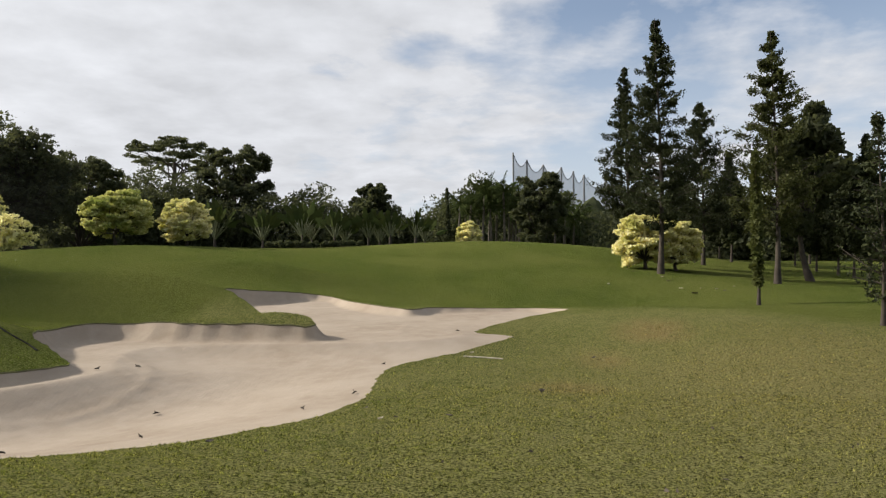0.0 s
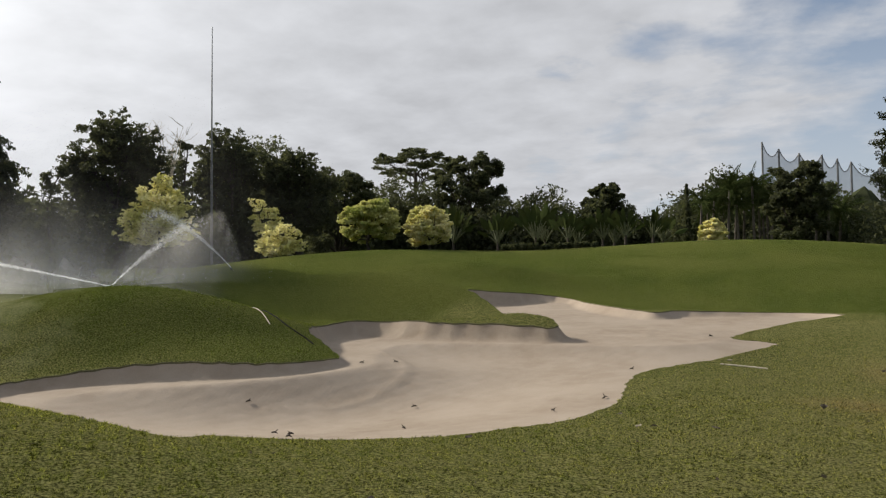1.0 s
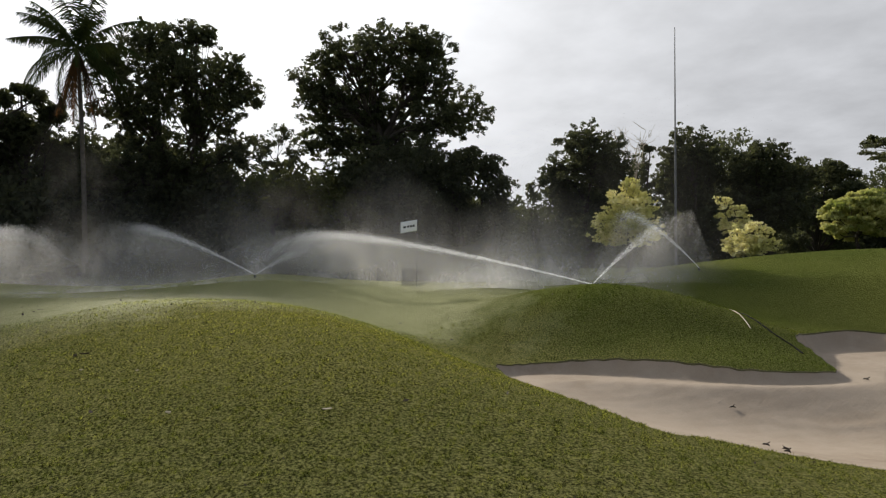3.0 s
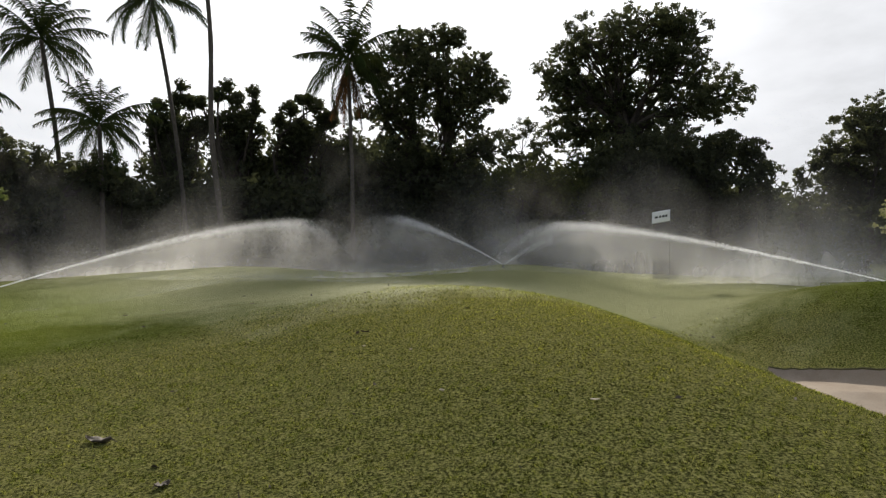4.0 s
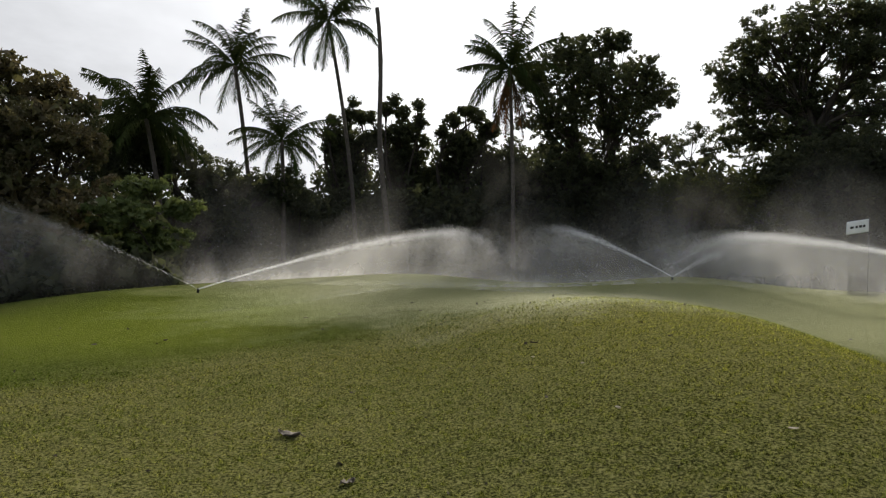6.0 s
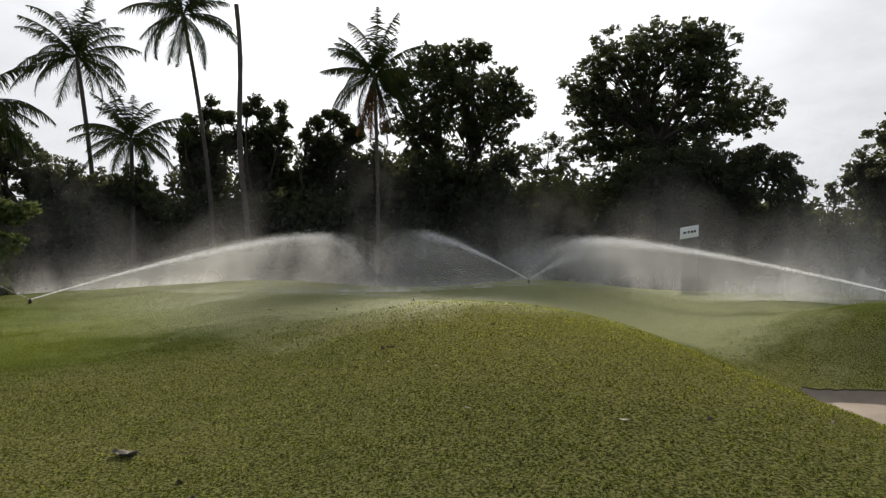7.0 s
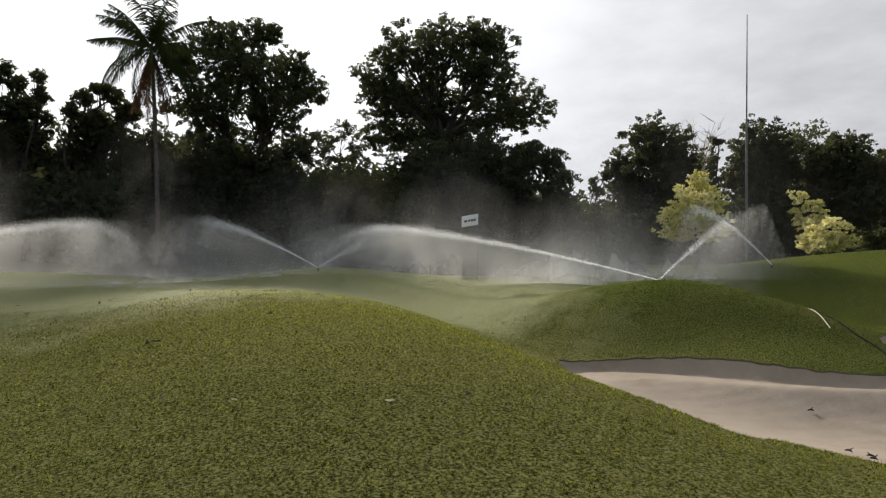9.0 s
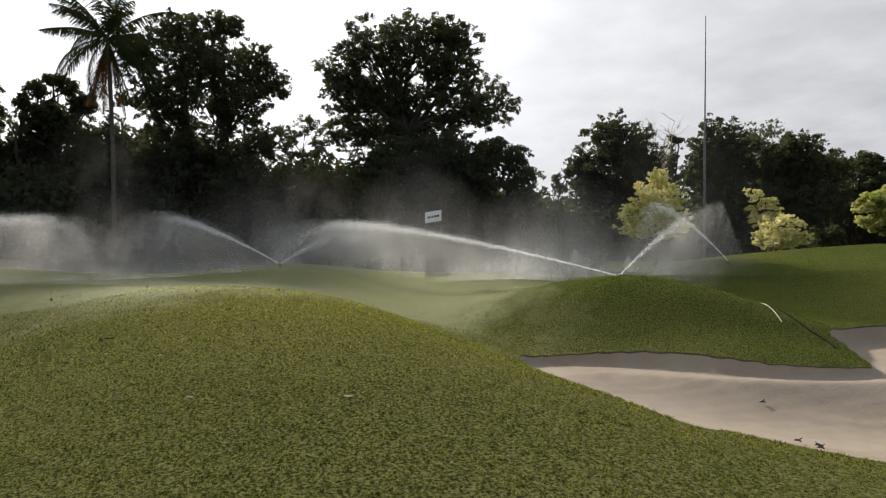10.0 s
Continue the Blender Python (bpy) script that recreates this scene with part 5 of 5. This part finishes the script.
def range_net(posts):
    """Tall netting hung from a row of poles."""
    x0, y0, _ = posts[0]
    ob = thing("range_net", x0, y0, ground_z(x0, y0), "tall grey driving range netting slung between poles", "netting")
    z0 = ob.location.z
    for i, (x, y, top) in enumerate(posts):
        part("pole", rod((x - x0, y - y0, -0.3), (x - x0, y - y0, top - z0), 0.16, 0.10, 8, STEEL, "pole"), ob)
        if i + 1 == len(posts):
            break
        xb, yb, tb = posts[i + 1]
        u, v = np.meshgrid(np.linspace(0, 1, 13), np.linspace(0, 1, 9))
        sag = 1.3 * 4 * u * (1 - u)
        ztop = top + (tb - top) * u - sag
        px = x - x0 + (xb - x) * u
        py = y - y0 + (yb - y) * u + 0.5 * np.sin(v * 3.1) * np.sin(u * 3.14)
        pz = (ztop - z0) * v
        k0 = np.arange(8)[:, None] * 13 + np.arange(12)[None]
        f = np.stack([k0, k0 + 1, k0 + 14, k0 + 13], -1).reshape(-1, 4)
        part("net_panel", mesh_from("net_panel", np.stack([px, py, pz], -1).reshape(-1, 3), f, NET, True), ob)
        e = np.stack([px[-1], py[-1], pz[-1]], 1)
        part("head_cable", mesh_from("head_cable", *tube(e, np.full(13, 0.05), 5), STEEL, True), ob)


range_net([(9.33, 89.5, 17.3), (11.1, 89.3, 16.3), (13.2, 89.0, 15.6), (15.5, 88.7, 15.2), (17.0, 88.4, 14.6), (18.3, 88.1, 14.1), (21.0, 87.5, 13.2), (25.0, 86.8, 12.6)])


def pin_flag(x, y, top, turn):
    z0 = ground_z(x, y)
    ob = thing("pin_flag", x, y, z0, "white golf flag with dark bars on a thin pin", "flag", "", turn)
    h = top - z0
    part("pin", rod((0, 0, -0.1), (0, 0, h), 0.007, 0.006, 6, STEEL, "pin"), ob)
    u, v = np.meshgrid(np.linspace(0, 1, 13), np.linspace(0, 1, 7))
    w, ht = 0.48, 0.32
    px, pz = -w * u, h - ht * (1 - v) - 0.09 * u
    py = 0.035 * np.sin(u * 7.0 + v) * u
    k0 = np.arange(6)[:, None] * 13 + np.arange(12)[None]
    f = np.stack([k0, k0 + 1, k0 + 14, k0 + 13], -1).reshape(-1, 4)
    me = mesh_from("cloth", np.stack([px, py, pz], -1).reshape(-1, 3), f, WHITE, True)
    cloth = part("cloth", me, ob)
    sol = cloth.modifiers.new("thickness", "SOLIDIFY")
    sol.thickness, sol.offset = 0.004, 0
    for a, b, lo, hi in ((0.16, 0.27, 0.40, 0.60), (0.31, 0.44, 0.40, 0.60), (0.50, 0.60, 0.40, 0.60), (0.68, 0.84, 0.40, 0.58)):
        sel_u, sel_v = np.meshgrid(np.linspace(a, b, 4), np.linspace(lo, hi, 3))
        for side in (-1, 1):
            qx, qz = -w * sel_u, h - ht * (1 - sel_v) - 0.09 * sel_u
            qy = 0.035 * np.sin(sel_u * 7.0 + sel_v) * sel_u + side * 0.006
            k1 = np.arange(2)[:, None] * 4 + np.arange(3)[None]
            part("printed_bar", mesh_from("printed_bar", np.stack([qx, qy, qz], -1).reshape(-1, 3), np.stack([k1, k1 + 1, k1 + 5, k1 + 4], -1).reshape(-1, 4), BLACK), cloth)


pin_flag(-17.36, 10.31, 3.30, 60)

# ---- sprinklers and their water ----


def drops(rng, p, size):
    """A speck of water at every point."""
    n = len(p)
    d, e = rng.normal(size=(n, 3)), rng.normal(size=(n, 3))
    s = size * rng.uniform(0.5, 1.3, (n, 1))
    v = np.stack([p + d * s * 0.5, p + e * s * 0.5, p - (d + e) * s * 0.4], 1)
    return v.reshape(-1, 3), np.arange(3 * n).reshape(-1, 3)


def sprinkler(x, y, jets, seed, veils=(-1.0, 0.0, 1.0), label="small black pop-up sprinkler head throwing water", z_off=0.0):
    """A pop-up head, its jets and the mist that falls from them. jets: landing x, y, peak over the head, share, mist, how far the jet holds together, how wide it sprays."""
    rng = np.random.default_rng(seed)
    z0 = ground_z(x, y)
    ob = thing("sprinkler", x, y, z0, label, "sprinkler", "sprinklers")
    part("riser", mesh_from("riser", *tube([(0, 0, -0.05), (0, 0, 0.05), (0, 0, 0.07)], [0.035, 0.035, 0.042], 10), BLACK, True), ob)
    part("nozzle", mesh_from("nozzle", *tube([(0, 0, 0.065), (0, 0, 0.105), (0, 0, 0.112)], [0.026, 0.024, 0.005], 8), BLACK, True), ob)
    for lx, ly, peak, share, mist, cut, spread in jets:
        dx, dy = lx - x, ly - y
        zl = ground_z(lx, ly) - z0
        side = np.array([-dy, dx, 0]) / math.hypot(dx, dy)
        ln = math.hypot(dx, dy)

        def arc(s):
            # leaves straight and fast, drops steeply at the end
            zz = 0.10 + peak * np.where(s < 0.66, 1 - (1 - np.minimum(s / 0.66, 1)) ** 1.42, 1 - ((s - 0.66) / 0.34) ** 2 * (1 + (0.15 - zl) / peak))
            return np.stack([dx * s, dy * s, zz], 1)
        n = int(66000 * share)
        s = cut * rng.uniform(0, 1, n)
        p = arc(s)
        w = (0.003 + 0.075 * (s / cut) ** 1.4) * ln * 0.16 * spread
        p += side * rng.normal(size=(n, 1)) * w[:, None] + np.array([0, 0, 1]) * (rng.normal(size=(n, 1)) * w[:, None] * 0.7 - np.abs(rng.normal(size=(n, 1))) * w[:, None] * 0.8)
        keep = rng.uniform(size=n) < np.minimum(0.30 + 0.9 * s / cut, np.clip((1 - s / cut) * 3.5, 0, 1))
        part("jet", mesh_from("jet", *drops(rng, p[keep], 0.0080 / spread ** 0.8), WATER), ob, "white jet of water breaking into drops")
        n = int(11000 * mist)
        s = np.clip(0.12 + 0.80 * rng.uniform(0, 1, n) ** 0.9 + 0.07 * rng.normal(size=n), 0.05, 1.0)
        p = arc(np.minimum(s, 1.0))
        fall = rng.uniform(0, 1, n) ** 0.8
        gz = rise(p[:, 0] + x, p[:, 1] + y) - z0
        p[:, 2] = gz + (np.maximum(p[:, 2], gz + 0.1) - gz) * (1 - fall) + np.abs(rng.normal(size=n)) * 0.05
        p += side * rng.normal(size=(n, 1)) * (0.03 + 0.22 * fall[:, None] + 0.10 * s[:, None]) * ln * 0.3
        p[:, :2] += np.array([0.5, 0.35]) * (fall * rng.uniform(0, 1, n))[:, None]
        part("mist", mesh_from("mist", *drops(rng, p, 0.005), WATER), ob, "fine grey mist drifting down")
        for off in veils if mist > 0.2 else (0.0,):
            u, v = np.meshgrid(np.linspace(0.02, 1.12, 40), np.linspace(0, 1, 14))
            a = arc(np.minimum(u.ravel(), 1.0)).reshape(14, 40, 3)
            over = np.maximum(u - 1.0, 0)
            a[..., 0] += dx * over
            a[..., 1] += dy * over
            gz = rise(a[..., 0] + x, a[..., 1] + y) - z0
            crest = np.maximum(a[..., 2] + 0.05 + 0.14 * u * mist, gz + 0.5)
            lat = off * ln * 0.10 * u + 0.25 * np.sin(u * 9 + off * 5) * u + (1 - v) * (0.35 + off * 0.3)
            a += side * lat[..., None]
            a[..., 2] = gz - 0.05 + (crest - gz + 0.05) * v
            part("veil", sheet("veil", a, VEIL), ob, "hanging veil of fine spray")


sprinkler(-10.87, 10.74, [(-26.0, 7.6, 1.50, 1.0, 1.0, 0.95, 1.0), (-12.9, 18.5, 2.0, 0.36, 0.06, 0.55, 1.8)], 101)
sprinkler(-15.63, 21.05, [(-13.6, 13.2, 1.55, 0.45, 0.15, 0.80, 1.2)], 102)
sprinkler(-21.20, 6.83, [(-33.0, 3.2, 1.9, 0.8, 1.0, 0.7, 1.2), (-30.0, 16.0, 1.95, 0.35, 1.0, 0.4, 1.6)], 103)
sprinkler(-18.64, -6.48, [(-31.0, 4.3, 2.3, 1.2, 1.3, 0.85, 1.1), (-22.0, -19.0, 2.4, 0.22, 0.15, 0.8, 1.6)], 104)


def drifting_mist(spots, seed):
    """Fine spray carried off by the air over the green."""
    rng = np.random.default_rng(seed)
    pts = []
    for x, y, up_, sx, sz, n in spots:
        a = rng.normal(size=(n, 3)) * np.array([sx, sx, sz])
        px, py = x + a[:, 0], y + a[:, 1]
        pts.append(np.stack([px, py, rise(px, py) + np.abs(up_ + a[:, 2])], 1))
    ob = new("drifting_mist", mesh_from("drifting_mist", *drops(rng, np.concatenate(pts), 0.005), WATER))
    tagged(ob, "thin white mist drifting over the putting green", "mist", "", "stuff")


drifting_mist([(-28.0, -6.0, 1.2, 2.2, 1.3, 9000), (-29.0, 2.0, 0.8, 2.5, 1.0, 8000), (-27.0, 10.0, 0.9, 2.5, 1.0, 9000), (-18.0, 17.0, 0.9, 2.0, 1.1, 6000), (-19.0, 20.0, 0.8, 2.5, 0.9, 5000), (-19.0, -13.0, 1.0, 3.0, 1.2, 4000)], 105)


def mist_bank(bearing0, bearing1, r, height, wave, mat=BANK):
    """A thin drifting bank of spray between the green and the wood."""
    a, v = np.meshgrid(np.radians(np.linspace(bearing0, bearing1, 48)), np.linspace(0, 1, 14))
    rr = r + 1.2 * np.sin(a * 9 + wave)
    px, py = -0.4 - rr * np.sin(a), rr * np.cos(a)
    gz = rise(px, py)
    pz = gz - 0.1 + v * height * (0.8 + 0.25 * np.sin(a * 13 + wave) + 0.15 * np.sin(a * 31))
    ob = new("mist_bank", sheet("mist_bank", np.stack([px, py, pz], -1), mat))
    tagged(ob, "thin bank of mist drifting before dark trees", "mist", "", "stuff")


for bank in ((48, 86, 28.5, 4.5, 0.5), (72, 124, 30.5, 5.0, 2.2), (36, 62, 23.5, 3.0, 4.0), (33, 60, 20.0, 2.6, 2.0), (36, 60, 18.0, 2.0, 5.5), (60, 128, 24.0, 1.5, 1.0), (58, 104, 20.0, 0.9, 3.0), (66, 112, 17.0, 0.7, 6.0), (44, 82, 33.0, 5.5, 5.0), (52, 84, 25.5, 3.8, 1.7), (52, 80, 31.0, 5.0, 3.3), (93, 107, 22.5, 3.4, 0.3), (90, 106, 27.0, 4.2, 2.6), (38, 62, 21.5, 3.0, 0.9)):
    mist_bank(*bank)
mist_bank(30, 134, 35.5, 9.0, 1.4, HAZE)
mist_bank(26, 130, 33.5, 8.0, 4.4, HAZE)

# ---- litter on the turf ----


def dead_leaf(x, y, length, seed, turn):
    rng = np.random.default_rng(seed)
    ob = thing("fallen_leaf", x, y, ground_z(x, y) - 0.008, "large curled grey-brown fallen leaf on grass", "leaf", "fallen leaves", turn)
    u = np.linspace(-1, 1, 9)
    rows = []
    for j, s in enumerate((-1, -0.5, 0, 0.5, 1)):
        w = 0.34 * length * np.sqrt(np.clip(1 - u ** 2, 0, 1)) * s
        rows.append(np.stack([u * length / 2, w * 0.8, 0.02 + 0.10 * length * s * s + 0.12 * length * u ** 2 + rng.normal(size=9) * 0.006], 1))
    v = np.stack(rows).reshape(-1, 3)
    k0 = np.arange(4)[:, None] * 9 + np.arange(8)[None]
    me = mesh_from("blade", v, np.stack([k0, k0 + 1, k0 + 10, k0 + 9], -1).reshape(-1, 4), DEAD, True)
    o = part("blade", me, ob)
    sol = o.modifiers.new("thickness", "SOLIDIFY")
    sol.thickness = 0.004
    part("stalk", rod((length / 2, 0, 0.03 + 0.1 * length), (length * 0.75, 0.01, 0.02), 0.005, 0.003, 5, DEAD, "stalk"), ob)


dead_leaf(-6.55, -1.58, 0.21, 1, 70)
dead_leaf(-5.40, -0.94, 0.12, 2, -40)


def stick(name, path, r, label, mat):
    x, y = path[0]
    ob = thing(name, x, y, ground_z(x, y), label, "hose" if "hose" in name else "stick")
    n = 14
    t = np.linspace(0, len(path) - 1, n)
    px = np.interp(t, range(len(path)), [p[0] for p in path])
    py = np.interp(t, range(len(path)), [p[1] for p in path])
    pz = rise(px, py) + r * 0.8
    part("length", mesh_from("length", *tube(np.stack([px - x, py - y, pz - ground_z(x, y)], 1), np.full(n, r), 7), mat, True), ob)


stick("garden_hose", [(-8.6, 12.2), (-7.82, 11.49), (-7.08, 11.08), (-6.6, 10.92), (-6.35, 10.75)], 0.013, "black hose lying over the turf shoulder", HOSE)
stick("long_stick", [(-8.3, 11.7), (-7.72, 11.2), (-7.27, 10.8)], 0.010, "pale bent stick lying on the turf", TWIG)
stick("long_stick", [(0.35, 12.4), (0.7, 12.38), (1.05, 12.3)], 0.014, "pale straight stick lying beside the bunker", TWIG)


def pale_leaf_litter(spots, seed):
    """Single pale leaves scattered on the grass."""
    rng = np.random.default_rng(seed)
    for x, y, ln in spots:
        ob = thing("small_leaf", x, y, ground_z(x, y) + 0.012, "small pale fallen leaf on the grass", "leaf", "scattered leaves", rng.uniform(0, 360))
        u = np.linspace(-1, 1, 7)
        w = 0.30 * ln * np.sqrt(np.clip(1 - u ** 2, 0, 1))
        rows = np.stack([np.stack([u * ln / 2, w * s, 0.015 + 0.2 * ln * s * s * rng.uniform(0.4, 1.2) + 0.05 * ln * u ** 2], 1) for s in (-1, 0, 1)])
        k0 = np.arange(2)[:, None] * 7 + np.arange(6)[None]
        part("blade", mesh_from("blade", rows.reshape(-1, 3), np.stack([k0, k0 + 1, k0 + 8, k0 + 7], -1).reshape(-1, 4), TWIG if rng.uniform() < 0.6 else DEAD, True), ob)


pale_leaf_litter([(8.82, 27.63, 0.16), (8.68, 26.45, 0.14), (8.98, 26.88, 0.12), (8.64, 24.97, 0.14), (8.82, 24.07, 0.20), (10.00, 24.37, 0.16), (9.84, 24.71, 0.12), (9.33, 24.89, 0.12), (6.23, 25.86, 0.14), (8.19, 30.52, 0.14), (8.20, 29.48, 0.12), (10.70, 25.22, 0.12), (2.61, 12.04, 0.12), (1.25, 8.83, 0.14), (0.51, 12.63, 0.10), (0.05, 7.26, 0.10), (-2.20, 6.46, 0.08), (-0.67, 7.20, 0.10), (-8.76, 0.81, 0.10), (-6.30, 1.15, 0.08), (-8.17, 0.72, 0.07), (-10.43, -0.31, 0.06), (-7.62, 1.14, 0.06), (-11.64, -2.12, 0.08), (-11.04, -4.37, 0.08), (-13.03, -2.64, 0.08), (-12.73, -0.59, 0.07), (-13.26, -2.08, 0.07), (-8.04, 2.17, 0.08), (-5.49, 2.17, 0.08)], 3)


def leaf_scraps(n, seed):
    """Tiny dark scraps of leaf and soil all over the near turf."""
    rng = np.random.default_rng(seed)
    r = np.sqrt(rng.uniform(16, 220, n))
    a = np.radians(rng.uniform(-40, 132, n))
    x, y = -0.4 - r * np.sin(a), r * np.cos(a)
    keep = ~inside(x, y, RIM)
    x, y = x[keep], y[keep]
    n = len(x)
    p = np.stack([x, y, rise(x, y) + 0.006], 1)
    d, e = rng.normal(size=(n, 3)), rng.normal(size=(n, 3)) * 0.6
    d[:, 2] *= 0.3
    k1 = 0.011 * rng.choice([0.6, 0.8, 1.0, 1.6], (n, 1))
    v = np.stack([p - d * k1, p + e * k1, p + d * k1, p - e * k1 + [0, 0, 0.012]], 1).reshape(-1, 3)
    ob = new("leaf_scraps", mesh_from("leaf_scraps", v, np.arange(4 * n).reshape(-1, 4), DEAD))
    tagged(ob, "tiny dark leaf scraps scattered over mown turf", "leaf litter", "", "stuff")


leaf_scraps(650, 12)


def debris(spots, seed):
    """Dark twigs and leaf scraps blown into the sand."""
    rng = np.random.default_rng(seed)
    for x, y, ln in spots:
        z = float(sand_z(np.array([x]), np.array([y]))[0])
        ob = thing("twig", x, y, z + 0.008, "small dark twig lying in the sand", "twig", "twigs", rng.uniform(0, 360))
        t = np.linspace(-0.5, 0.5, 5)
        p = np.stack([t * ln, 0.12 * ln * np.sin(t * 5), 0.012 + 0.01 * np.cos(t * 4)], 1)
        part("stem", mesh_from("stem", *tube(p, np.array([0.4, 1, 1.2, 0.9, 0.3]) * 0.010, 6), BARK, True), ob)
        part("side_shoot", mesh_from("side_shoot", *tube([p[2], p[2] + [0.15 * ln, 0.2 * ln, 0.015], p[2] + [0.3 * ln, 0.33 * ln, 0.03]], [0.007, 0.006, 0.003], 5), BARK, True), ob)


debris([(-4.91, 7.30, 0.10), (-4.63, 7.21, 0.08), (-4.14, 6.38, 0.07), (-6.10, 8.48, 0.08), (-3.91, 9.35, 0.10), (-3.36, 7.63, 0.06), (-1.74, 8.43, 0.10), (-1.21, 9.26, 0.16), (-1.02, 11.59, 0.08), (0.29, 14.59, 0.10), (-5.31, 10.52, 0.12), (-4.26, 15.97, 0.10), (-4.91, 11.04, 0.10), (-8.21, 9.94, 0.12), (-6.75, 10.04, 0.08), (-6.12, 31.93, 0.12), (-3.64, 25.97, 0.10), (-10.37, 52.67, 0.08)], 4)


def planting_bed(x0, y0, x1, y1, n, seed):
    """A low clipped row of dark shrubs along the edge of the palm bed."""
    rng = np.random.default_rng(seed)
    for i in range(n):
        t = (i + 0.5) / n
        x, y = x0 + (x1 - x0) * t + rng.normal() * 0.05, y0 + (y1 - y0) * t - 1.2 * math.sin(math.pi * t) + rng.normal() * 0.05
        ob = thing("bed_shrub", x, y, ground_z(x, y) - 0.02, "small dark clipped shrub edging a palm bed", "shrub", "bed shrubs")
        h = rng.uniform(0.35, 0.5)
        part("stem", rod((0, 0, 0), (0, 0, h * 0.5), 0.02, 0.012, 5, BARK, "stem"), ob)
        p = ball(rng, 160, 0.5) * np.array([0.15, 0.15, h * 0.38]) + (0, 0, h * 0.58)
        part("leaves", mesh_from("leaves", *leaf_cards(rng, p, 0.07), DARK_LEAF), ob)


planting_bed(-10.0, 39.0, -4.75, 40.6, 26, 5)
